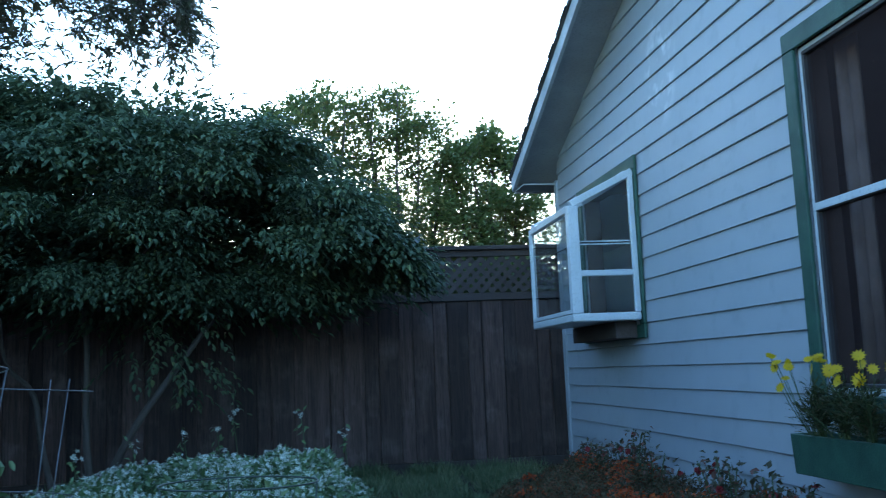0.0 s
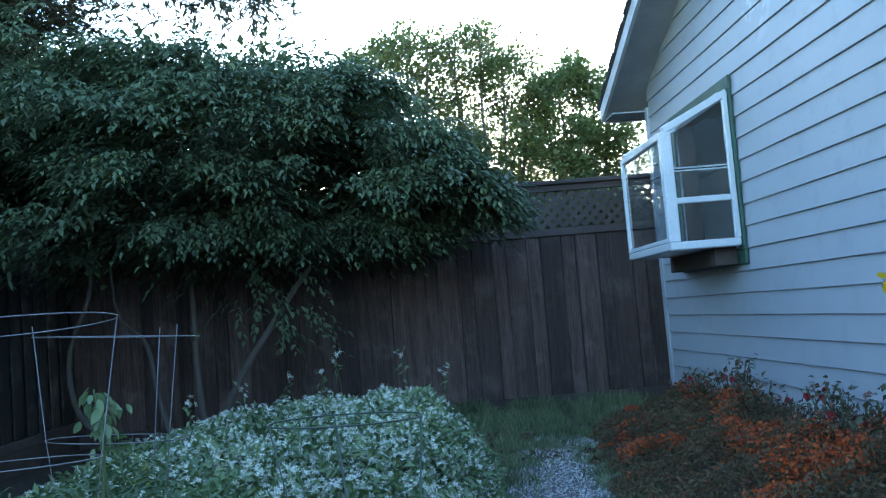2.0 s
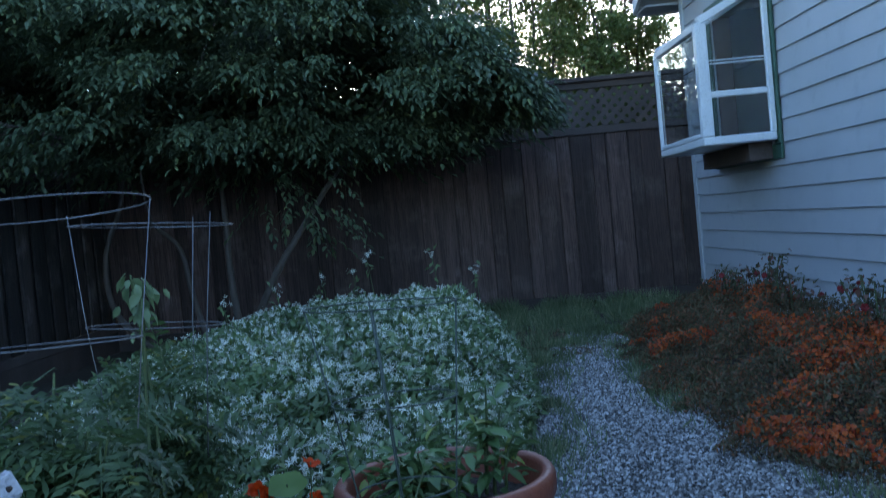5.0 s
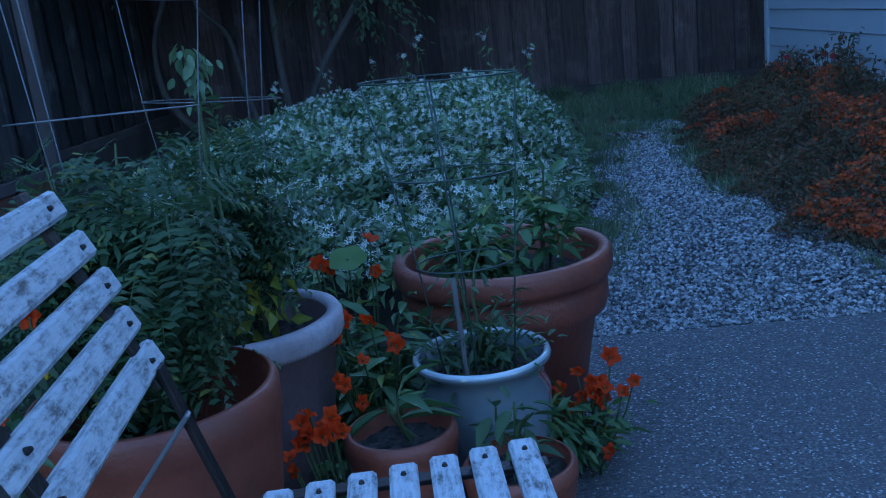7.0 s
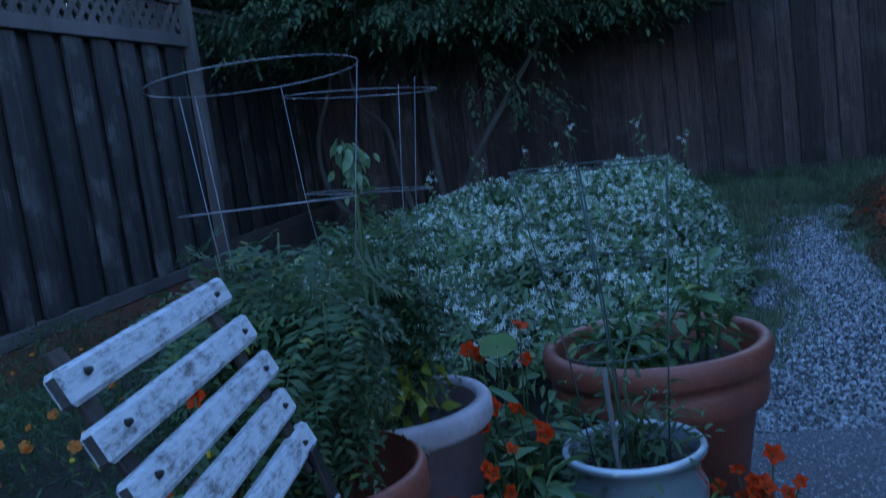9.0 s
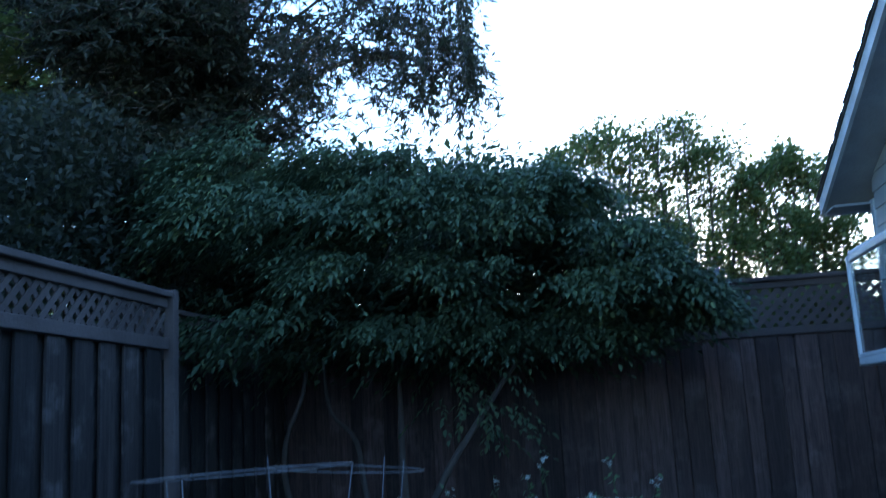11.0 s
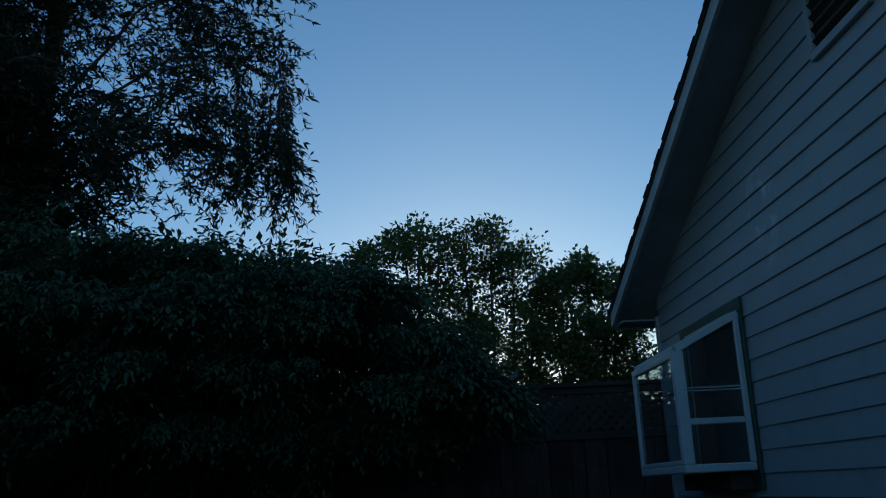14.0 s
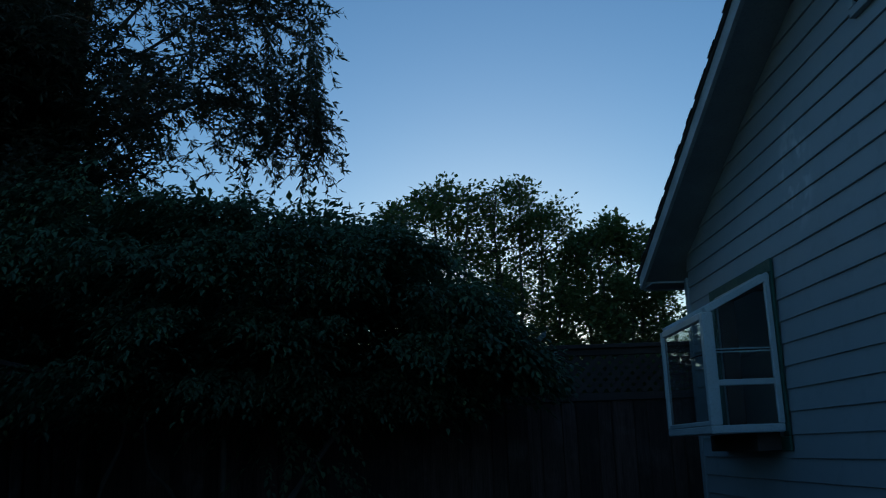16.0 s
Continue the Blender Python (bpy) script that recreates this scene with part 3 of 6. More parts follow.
def siding_boards():
    z0, step = 0.068, 0.147
    k = 0
    while True:
        z = z0 + k * step
        k += 1
        if z > 4.25:
            break
        lo, hi = 0.2, CORNER - 0.05
        limit = EAVE_Y - (z - (EAVE_Z - 0.04)) / PITCH
        hi_t = min(hi, EAVE_Y - (z + step - (EAVE_Z - 0.04)) / PITCH + 0.1)
        hi_b = min(hi, limit + 0.1)
        lo_b = max(lo, 2 * RIDGE_Y - hi_b) if hi_b < hi else lo
        if hi_b - lo_b < 0.1:
            break
        cuts = [(lo_b, hi_b)]
        for y0, y1, a, b in (WIN, BAY):
            if z + step > a + 0.012 and z < b - 0.005:
                nxt = []
                for s, e in cuts:
                    if y1 + 0.02 <= s or y0 - 0.02 >= e:
                        nxt.append((s, e))
                        continue
                    if y0 - 0.02 > s:
                        nxt.append((s, y0 - 0.02))
                    if y1 + 0.02 < e:
                        nxt.append((y1 + 0.02, e))
                cuts = nxt
        for s, e in cuts:
            bm = bmesh.new()
            top = z + step + 0.02
            prof = [(WALL - 0.021, z), (WALL - 0.018, z - 0.0025), (WALL - 0.003, z - 0.0025), (WALL, top), (WALL - 0.006, top)]
            et = min(e, hi_t) if e == hi_b and hi_b < hi else e
            st = max(s, 2 * RIDGE_Y - hi_t) if s == lo_b and lo_b > lo else s
            ends = []
            n = max(2, int((e - s) / 0.5))
            for i in range(n + 1):
                f = i / n
                ring = []
                for x, zz in prof:
                    y = (s + (e - s) * f) if zz < z + 0.05 else (st + (et - st) * f)
                    wav = 0.0025 * noise.noise(Vector((y * 1.7, z * 9, 0)))
                    ring.append(bm.verts.new((x + wav * 0.6, y, zz + wav)))
                ends.append(ring)
            for a, b in zip(ends, ends[1:]):
                for j in range(5):
                    bm.faces.new((a[j], b[j], b[(j + 1) % 5], a[(j + 1) % 5]))
            bm.faces.new(ends[0])
            bm.faces.new(ends[-1][::-1])
            bmesh.ops.recalc_face_normals(bm, faces=bm.faces)
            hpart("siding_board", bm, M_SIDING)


def house_shell():
    """Inner wall sheet with real openings, the other walls and a room behind the windows."""
    ys = sorted({0.2, WIN[0], WIN[1], BAY[0], BAY[1], CORNER - 0.02})
    zs = sorted({-0.02, WIN[2], WIN[3], BAY[2], BAY[3], 2.75})
    for y0, y1 in zip(ys, ys[1:]):
        for z0, z1 in zip(zs, zs[1:]):
            ym, zm = (y0 + y1) / 2, (z0 + z1) / 2
            if any(a < ym < b and c < zm < d for a, b, c, d in (WIN, BAY)):
                continue
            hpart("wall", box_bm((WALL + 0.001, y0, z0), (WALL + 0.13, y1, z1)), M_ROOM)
    # gable triangle
    bm = bmesh.new()
    pts = [(0.2, 2.75), (CORNER - 0.02, 2.75), (RIDGE_Y, roof_under(RIDGE_Y) - 0.02)]
    a = [bm.verts.new((WALL + 0.001, y, z)) for y, z in pts]
    b = [bm.verts.new((WALL + 0.13, y, z)) for y, z in pts]
    bm.faces.new(a)
    bm.faces.new(b[::-1])
    for i in range(3):
        bm.faces.new((a[i], b[i], b[(i + 1) % 3], a[(i + 1) % 3]))
    hpart("gable_wall", bm, M_ROOM)
    for lo, hi in (((WALL + 0.131, CORNER - 0.15, -0.02), (7.5, CORNER - 0.02, 2.72)), ((WALL + 0.131, 0.2, -0.02), (7.5, 0.33, 2.72)), ((7.37, 0.331, -0.02), (7.5, CORNER - 0.151, 2.72))):
        hpart("outer_wall", box_bm(lo, hi), M_SIDING, label="pale painted outer wall")
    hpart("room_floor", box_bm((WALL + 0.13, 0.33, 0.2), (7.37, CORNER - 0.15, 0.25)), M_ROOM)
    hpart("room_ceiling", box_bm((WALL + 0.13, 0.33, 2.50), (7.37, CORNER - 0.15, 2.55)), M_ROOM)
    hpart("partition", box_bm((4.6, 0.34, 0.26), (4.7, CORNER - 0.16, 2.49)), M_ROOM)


def roof():
    def slope_slab(y0, y1, x0, x1, lift0, lift1):
        bm = bmesh.new()
        vs = []
        for lift in (lift0, lift1):
            for x in (x0, x1):
                for y in (y0, y1):
                    vs.append(bm.verts.new((x, y, EAVE_Z + PITCH * (EAVE_Y - max(y, 2 * RIDGE_Y - y)) + lift)))
        for f in ((0, 1, 3, 2), (4, 6, 7, 5), (0, 4, 5, 1), (2, 3, 7, 6), (0, 2, 6, 4), (1, 5, 7, 3)):
            bm.faces.new([vs[i] for i in f])
        bmesh.ops.recalc_face_normals(bm, faces=bm.faces)
        return bm
    far_end, near_end = EAVE_Y, 2 * RIDGE_Y - EAVE_Y
    for a, b in ((RIDGE_Y, far_end), (near_end, RIDGE_Y)):
        hpart("roof_deck", slope_slab(a, b, RAKE + 0.025, 8.0, -0.035, 0.0), M_SOFFIT, label="grey painted soffit boards")
        hpart("barge_board", slope_slab(a, b, RAKE - 0.005, RAKE + 0.024, -0.10, 0.02), M_BARGE, label="weathered painted barge board")
        hpart("roof", slope_slab(a - (0.02 if a < 3 else 0), b + (0.03 if b > 6 else 0), RAKE - 0.02, 8.02, 0.022, 0.034), M_SHINGLE, label="dark asphalt shingle roof")
    # courses along the rake edge
    n = 34
    for i in range(n):
        y1 = far_end + 0.03 - i * 0.125
        y0 = y1 - 0.16
        bm = bmesh.new()
        vs = []
        for lift in (0.036, 0.046):
            for x in (RAKE - 0.03 + 0.006 * math.sin(i * 2.3), 4.0):
                for y, extra in ((y0, 0.0), (y1, 0.006)):
                    vs.append(bm.verts.new((x, y, EAVE_Z + PITCH * (EAVE_Y - y) + lift + extra)))
        for f in ((0, 1, 3, 2), (4, 6, 7, 5), (0, 4, 5, 1), (2, 3, 7, 6), (0, 2, 6, 4), (1, 5, 7, 3)):
            bm.faces.new([vs[k] for k in f])
        bmesh.ops.recalc_face_normals(bm, faces=bm.faces)
        hpart("shingle_course", bm, M_SHINGLE)
    hpart("fascia", box_bm((RAKE + 0.025, far_end - 0.012, EAVE_Z - 0.115), (8.0, far_end + 0.012, EAVE_Z + 0.012), 0.003), M_SOFFIT)
    hpart("eave_soffit", box_bm((RAKE + 0.03, CORNER - 0.02, EAVE_Z - 0.10), (8.0, far_end - 0.013, EAVE_Z - 0.085)), M_SOFFIT)


def gable_vent():
    y0, y1, z0, z1 = 3.78, 4.42, 3.40, 3.86
    # dark backing plate stands in for the shade between the louvres
    v = hpart("gable_vent", box_bm((WALL - 0.022, y0 + 0.05, z0 + 0.05), (WALL - 0.001, y1 - 0.05, z1 - 0.05)), M_CHAIRBAR, label="louvred gable vent")
    for lo, hi in (((y0, z0), (y1, z0 + 0.05)), ((y0, z1 - 0.05), (y1, z1)), ((y0, z0 + 0.051), (y0 + 0.05, z1 - 0.051)), ((y1 - 0.05, z0 + 0.051), (y1, z1 - 0.051))):
        bm = box_bm((WALL - 0.045, lo[0], lo[1]), (WALL - 0.003, hi[0], hi[1]), 0.003)
        hpart("vent_frame", bm, M_SIDING, v)
    for i in range(5):
        z = z0 + 0.085 + i * 0.072
        hpart("louvre", bar_bm((WALL - 0.03, y0 + 0.051, z), (WALL - 0.03, y1 - 0.051, z), 0.040, 0.006, up=(1, 0, 0.8)), M_CHAIRBAR, v)


def corner_board():
    bm = box_bm((WALL - 0.034, CORNER - 0.05, 0.02), (WALL + 0.004, CORNER + 0.02, 2.66), 0.004)
    hpart("corner_board", bm, M_SIDING)


def trim_boards(parent, y0, y1, z0, z1, w, sill=0.0):
    x0, x1 = WALL - 0.042, WALL - 0.0225
    hpart("trim_board", box_bm((x0, y0 - w, z1), (x1, y1 + w, z1 + w), 0.004), M_GREEN, parent)
    hpart("trim_board", box_bm((x0, y0 - w, z0 - w), (x1, y1 + w, z0), 0.004), M_GREEN, parent)
    hpart("trim_board", box_bm((x0, y0 - w, z0 + 0.001), (x1, y0, z1 - 0.001), 0.004), M_GREEN, parent)
    hpart("trim_board", box_bm((x0, y1, z0 + 0.001), (x1, y1 + w, z1 - 0.001), 0.004), M_GREEN, parent)


def sash(parent, y0, y1, z0, z1, x, w=0.024, fill="pane", mat=M_WHITE):
    bm = box_bm((x - 0.02, y0, z0), (x + 0.02, y1, z0 + w), 0.003)
    box_bm((x - 0.02, y0, z1 - w), (x + 0.02, y1, z1), 0.003, bm)
    box_bm((x - 0.0195, y0, z0 + w), (x + 0.0195, y0 + w, z1 - w), 0.003, bm)
    box_bm((x - 0.0195, y1 - w, z0 + w), (x + 0.0195, y1, z1 - w), 0.003, bm)
    hpart("sash", bm, mat, parent)
    thick = 0.003 if fill == "pane" else 0.0004
    p = hpart(fill, box_bm((x - thick, y0 + w, z0 + w), (x + thick, y1 - w, z1 - w)), M_GLASS if fill == "pane" else M_SCREEN, parent)
    p.visible_shadow = False


def big_window():
    y0, y1, z0, z1 = WIN
    win = hpart("window", box_bm((WALL - 0.012, y0, z0), (WALL + 0.029, y0 + 0.02, z1)), M_WHITE, label="tall double-hung window with green trim and white frame")
    for lo, hi in (((y1 - 0.02, z0), (y1, z1)), ((y0 + 0.021, z1 - 0.02), (y1 - 0.021, z1)), ((y0 + 0.021, z0), (y1 - 0.021, z0 + 0.03))):
        hpart("window_frame", box_bm((WALL - 0.012, lo[0], lo[1]), (WALL + 0.029, hi[0], hi[1]), 0.002), M_WHITE, win)
    trim_boards(win, y0, y1, z0, z1, 0.095)
    mid = 1.64
    sash(win, y0 + 0.021, y1 - 0.021, mid + 0.002, z1 - 0.02, WALL + 0.008, 0.018, "insect_screen", M_SASH)
    sash(win, y0 + 0.021, y1 - 0.021, z0 + 0.031, mid, WALL + 0.008, 0.018, "insect_screen", M_SASH)
    hpart("meeting_rail", box_bm((WALL - 0.016, y0 + 0.021, mid - 0.012), (WALL - 0.0125, y1 - 0.021, mid + 0.022), 0.001), M_WHITE, win)
    # curtain drawn to the side inside
    pts = []
    for i in range(16):
        y = 3.60 + i * 0.0110
        pts.append((WALL + 0.15 + 0.02 * math.sin(i * 1.05) + 0.008 * math.sin(i * 0.4), y))
    bm = bmesh.new()
    lo = [bm.verts.new((x, y, 0.72)) for x, y in pts]
    hi = [bm.verts.new((x, y, 2.42)) for x, y in pts]
    for i in range(len(pts) - 1):
        bm.faces.new((lo[i], lo[i + 1], hi[i + 1], hi[i]))
    ob = hpart("curtain", bm, M_CURTAIN, win, "dim beige curtain behind the glass", True)
    mod = ob.modifiers.new("thick", "SOLIDIFY")
    mod.thickness = 0.003


def garden_window():
    """Projecting greenhouse window: front pane, glazed sides, sloping glass roof."""
    y0, y1, z0, z1 = BAY
    xf, xb = 1.805, WALL - 0.044
    zf = 2.065
    ya, yb = 5.965, 7.09
    g = hpart("garden_window", box_bm((xf, ya, z0 + 0.03), (xb, yb, z0 + 0.085), 0.008), M_WHITE, label="white projecting garden window with glass shelves")
    trim_boards(g, y0, y1, z0, z1, 0.095)
    hpart("bracket_box", box_bm((WALL - 0.20, y0 + 0.05, z0 - 0.09), (xb + 0.001, y1 - 0.1, z0 + 0.028), 0.004), M_RAIL_DARK, g, "dark brown support box below the window")
    p = 0.06
    zb = z0 + 0.086
    for y in (ya, yb - p):
        if y == ya:
            hpart("corner_post", box_bm((xf, y, zb), (xf + 0.078, y + p, zf), 0.006), M_WHITE, g)
        else:
            hpart("corner_post", box_bm((xf, y + 0.02, zb), (xf + 0.024, y + p, zf), 0.004), M_WHITE, g)
        if y == ya:
            hpart("wall_post", box_bm((xb - 0.035, y, zb), (xb, y + 0.04, 2.28), 0.004), M_WHITE, g)
        hpart("sloping_rail", bar_bm((xf + 0.03, y + 0.03, zf + 0.012), (xb, y + 0.03, 2.305), 0.06, 0.05, 0.005), M_WHITE, g)
        zm = 1.575
        if y == ya:
            hpart("side_rail", box_bm((xf + p + 0.001, y + 0.008, zm), (xb - 0.036, y + 0.045, zm + 0.04), 0.004), M_WHITE, g)
        # side panes
        bm = bmesh.new()
        yy = y + 0.026
        prof = [(xf + p, zb), (xb - 0.035, zb), (xb - 0.035, 2.27), (xf + p, zf + 0.01)]
        for s in (-0.003, 0.003):
            bm.faces.new([bm.verts.new((x, yy + s, z)) for x, z in prof])
        vs = list(bm.verts)
        for i in range(4):
            bm.faces.new((vs[i], vs[(i + 1) % 4], vs[4 + (i + 1) % 4], vs[4 + i]))
        bmesh.ops.recalc_face_normals(bm, faces=bm.faces)
        hpart("side_pane", bm, M_GLASS, g).visible_shadow = False
    hpart("front_top_rail", box_bm((xf, ya + p + 0.001, zf - 0.045), (xf + 0.05, yb - p - 0.001, zf + 0.005), 0.005), M_WHITE, g)
    hpart("front_bottom_rail", box_bm((xf, ya + p + 0.001, zb), (xf + 0.045, yb - p - 0.001, zb + 0.03), 0.004), M_WHITE, g)
    hpart("head_rail", box_bm((xb - 0.05, ya + 0.061, 2.27), (xb, yb - 0.061, 2.32), 0.005), M_WHITE, g)
    hpart("front_pane", box_bm((xf + 0.02, ya + p, zb + 0.03), (xf + 0.026, yb - p, zf - 0.045)), M_GLASS, g).visible_shadow = False
    bm = bar_bm((xf + 0.05, (ya + yb) / 2, zf + 0.01), (xb - 0.05, (ya + yb) / 2, 2.29), yb - ya - 0.13, 0.006, up=(0, 0, 1))
    hpart("roof_pane", bm, M_GLASS, g).visible_shadow = False
    # two shelf edges
    for z in (1.80, 1.82):
        hpart("shelf_wire", bar_bm((xf + 0.07, ya + 0.05, z), (xb - 0.02, ya + 0.05, z), 0.012, 0.008), M_WHITE, g)
    hpart("glass_shelf", box_bm((xf + 0.08, ya + 0.06, 1.807), (xb - 0.02, yb - 0.06, 1.815)), M_GLASS, g).visible_shadow = False


house_shell()
roof()
corner_board()
gable_vent()
big_window()
garden_window()

single("wall_south", box_bm((-2.7, -4.3, -0.05), (7.5, -4.05, 3.3), 0.01), M_SIDING, "plain pale painted wall closing the yard", "wall", kind="structure")

# ---- fences ----
def fence_line(name, axis, fixed, start, stop, top, lat, foot, mats, facing, label, step=0.30, kick=False, butted=True, slat=0.044):
    """Board fence along x or y with a lattice topper: posts, rails, boards, slats and a cap."""
    f = thing(name, label, "fence", (fixed, start, 0) if axis == "y" else (start, fixed, 0))
    inv = Matrix.Translation(-f.matrix_basis.translation)

    def place(lo, hi, bevel=0.0):
        """lo, hi: (along, out, up); out grows away from the garden."""
        if axis == "x":
            return box_bm((lo[0], fixed + lo[1] * facing, lo[2]), (hi[0], fixed + hi[1] * facing, hi[2]), bevel) if facing > 0 else box_bm((lo[0], fixed - hi[1], lo[2]), (hi[0], fixed - lo[1], hi[2]), bevel)
        return box_bm((fixed - hi[1], lo[0], lo[2]), (fixed - lo[1], hi[0], hi[2]), bevel) if facing < 0 else box_bm((fixed + lo[1], lo[0], lo[2]), (fixed + hi[1], hi[0], hi[2]), bevel)

    def add(nm, bm, mat):
        bm.transform(inv)
        return part(nm, bm, mat, f)

    board, rail = mats
    r = random.Random(hash(len(name)) % 97 + 5)
    s = start
    i = 0
    while s < stop - 0.02:
        s = start + i * step + (r.uniform(-0.008, 0.008) if i else 0.0)
        if s > stop - 0.03:
            break
        wide = (0.58 if butted else 0.66) * step + r.uniform(-0.010, 0.010)
        e = min(s + wide, stop)
        add("board", place((s, 0.0, foot), (e, 0.02, lat - 0.002), 0.003), board)
        gap = step - wide
        if e + gap < stop and butted:
            add("board", place((e + 0.008, 0.007, foot), (e + gap - 0.008, 0.027, lat - 0.002), 0.003), board)
            for c in (e + 0.004, e + gap - 0.004):
                add("batten", place((c - 0.035, 0.030, foot), (c + 0.035, 0.044, lat - 0.002)), board)
        elif e + gap < stop:
            add("recessed_board", place((e - 0.06, 0.036, foot), (e + gap + 0.06, 0.050, lat - 0.002), 0.002), board)
        i += 1
    add("rail", place((start, -0.022, lat), (stop, 0.045, lat + 0.075), 0.004), rail)
    add("top_rail", place((start, -0.012, top - 0.105), (stop, 0.045, top - 0.042), 0.004), rail)
    add("cap", place((start, -0.05, top - 0.04), (stop, 0.085, top), 0.005), rail)
    add("foot_rail", place((start, -0.02, foot - 0.07 if kick else -0.05), (stop, 0.03, foot - 0.001), 0.004), rail)
    if kick:
        add("kickboard", place((start, -0.012, -0.06), (stop, 0.02, foot - 0.072), 0.004), kick)
    n = int((stop - start) / 2.4) + 1
    for k in range(n + 1):
        p = start + (stop - start) * k / n
        add("post", place((p - 0.045, 0.0505, -0.02), (p + 0.045, 0.145, top - 0.043), 0.004), rail)
    z0, z1 = lat + 0.076, top - 0.106
    h = z1 - z0
    pitch = 0.108
    u = start - h
    while u < stop:
        for sign, out in ((1, 0.012), (-1, 0.021)):
            a, b = u, u + h
            za, zb = (z0, z1) if sign > 0 else (z1, z0)
            ca, cb = max(a, start), min(b, stop)
            if cb - ca < 0.05:
                continue
            wa = za + (zb - za) * (ca - a) / h
            wb = za + (zb - za) * (cb - a) / h
            if axis == "x":
                bm = bar_bm((ca, fixed + out * facing, wa), (cb, fixed + out * facing, wb), 0.008, slat, up=(0, 0, 1))
            else:
                bm = bar_bm((fixed + out * facing, ca, wa), (fixed + out * facing, cb, wb), 0.008, slat, up=(0, 0, 1))
            add("lattice_slat", bm, rail)
        u += pitch
    return f


fence_line("back_fence", "x", 8.87, -3.418, 4.6, 2.19, 1.645, 0.10, (M_FENCE, M_RAIL_DARK), 1, "dark weathered board fence with a lattice top", 0.343)
fence_line("side_fence", "y", -2.80, -1.2, 5.56, 1.98, 1.60, 0.24, (M_FENCE_GREY, M_RAIL), -1, "grey weathered board fence with a lattice top and red-brown kickboard", 0.26, M_KICK, False, 0.034)
fence_line("shaded_side_fence", "y", -3.16, 5.67, 8.845, 1.98, 1.60, 0.24, (M_FENCE_GREY, M_RAIL), -1, "dark board fence panel under the tree", 0.26, M_RAIL_DARK, False, 0.034)
single("fence_post", box_bm((-2.83, 5.580, -0.02), (-2.755, 5.650, 1.995), 0.006), M_RAIL, "pale grey square fence post", "fence post")

# ---- trees ----
def bumps(x, y, k, s):
    return np.array([noise.noise(Vector((a * k, b * k, s))) for a, b in zip(x, y)])


def limb(points, r0, r1, jitter=0.03, seed=0, sides=7):
    """A bent tapering limb through the given points."""
    r = random.Random(seed)
    pts = [Vector(p) for p in points]
    fine = []
    for a, b in zip(pts, pts[1:]):
        n = max(2, int((b - a).length / 0.18))
        for i in range(n):
            fine.append(a.lerp(b, i / n) + Vector((r.uniform(-1, 1), r.uniform(-1, 1), r.uniform(-0.4, 0.4))) * jitter)
    fine.append(pts[-1])
    n = len(fine)
    # soften the kinks
    for _ in range(2):
        fine = [fine[0]] + [(fine[i - 1] + fine[i] * 2 + fine[i + 1]) / 4 for i in range(1, n - 1)] + [fine[-1]]
    return tube(fine, [r0 + (r1 - r0) * i / (n - 1) for i in range(n)], sides)


def sprays(centres, per, radius, flat, droop, leaf, aspect, outward):
    """Leaves in small sprays round the centres; they hang and point outward."""
    n = len(centres) * per
    c = np.repeat(np.asarray(centres), per, axis=0)
    off = rng.normal(size=(n, 3)) * np.array([radius, radius, radius * flat])
    pos = c + off
    o = np.repeat(np.asarray(outward), per, axis=0)
    ways = unit(o) * 0.7 + unit(off * np.array([1, 1, 0.3])) * 0.8 + rng.normal(size=(n, 3)) * 0.45
    ways[:, 2] -= droop
    normals = np.stack([rng.normal(size=n) * 0.45, rng.normal(size=n) * 0.45, np.ones(n)], 1) + unit(o) * 0.35
    return pos, ways, normals, leaf * (0.6 + 0.7 * rng.random(n)), aspect * (0.8 + 0.4 * rng.random(n))


def branchlets(centres, outward, count, length, leaf, aspect, droop):
    """Arched side shoots with leaves hanging in two rows, tips outward and down."""
    n = len(centres)
    o = np.asarray(outward, float).copy()
    o[:, 2] = 0.25 * o[:, 2]
    d = unit(unit(o) + rng.normal(size=(n, 3)) * np.array([0.55, 0.55, 0.22]))
    d[:, 2] = np.clip(d[:, 2], -0.25, 0.4)
    d = unit(d)
    side = unit(np.cross(d, np.tile([0, 0, 1.0], (n, 1))))
    ln = length * (0.6 + 0.8 * rng.random(n))
    pos, ways, nrm = [], [], []
    for k in range(count):
        s = (k + 0.6) / count
        sg = 1 if k % 2 else -1
        p = np.asarray(centres) + d * (ln * s)[:, None] + np.array([0, 0, -1.0]) * (ln * 0.45 * s * s)[:, None]
        w = side * sg * (0.75 - 0.35 * s) + d * (0.45 + 0.5 * s) + np.array([0, 0, -droop]) + rng.normal(size=(n, 3)) * 0.22
        pos.append(p + rng.normal(size=(n, 3)) * 0.01)
        ways.append(w)
        nrm.append(np.array([0, 0, 1.0]) + d * 0.55 + side * sg * 0.35 + rng.normal(size=(n, 3)) * 0.18)
    pos, ways, nrm = np.concatenate(pos), np.concatenate(ways), np.concatenate(nrm)
    m = len(pos)
    return pos, ways, nrm, leaf * (0.65 + 0.6 * rng.random(m)), aspect * (0.8 + 0.4 * rng.random(m))


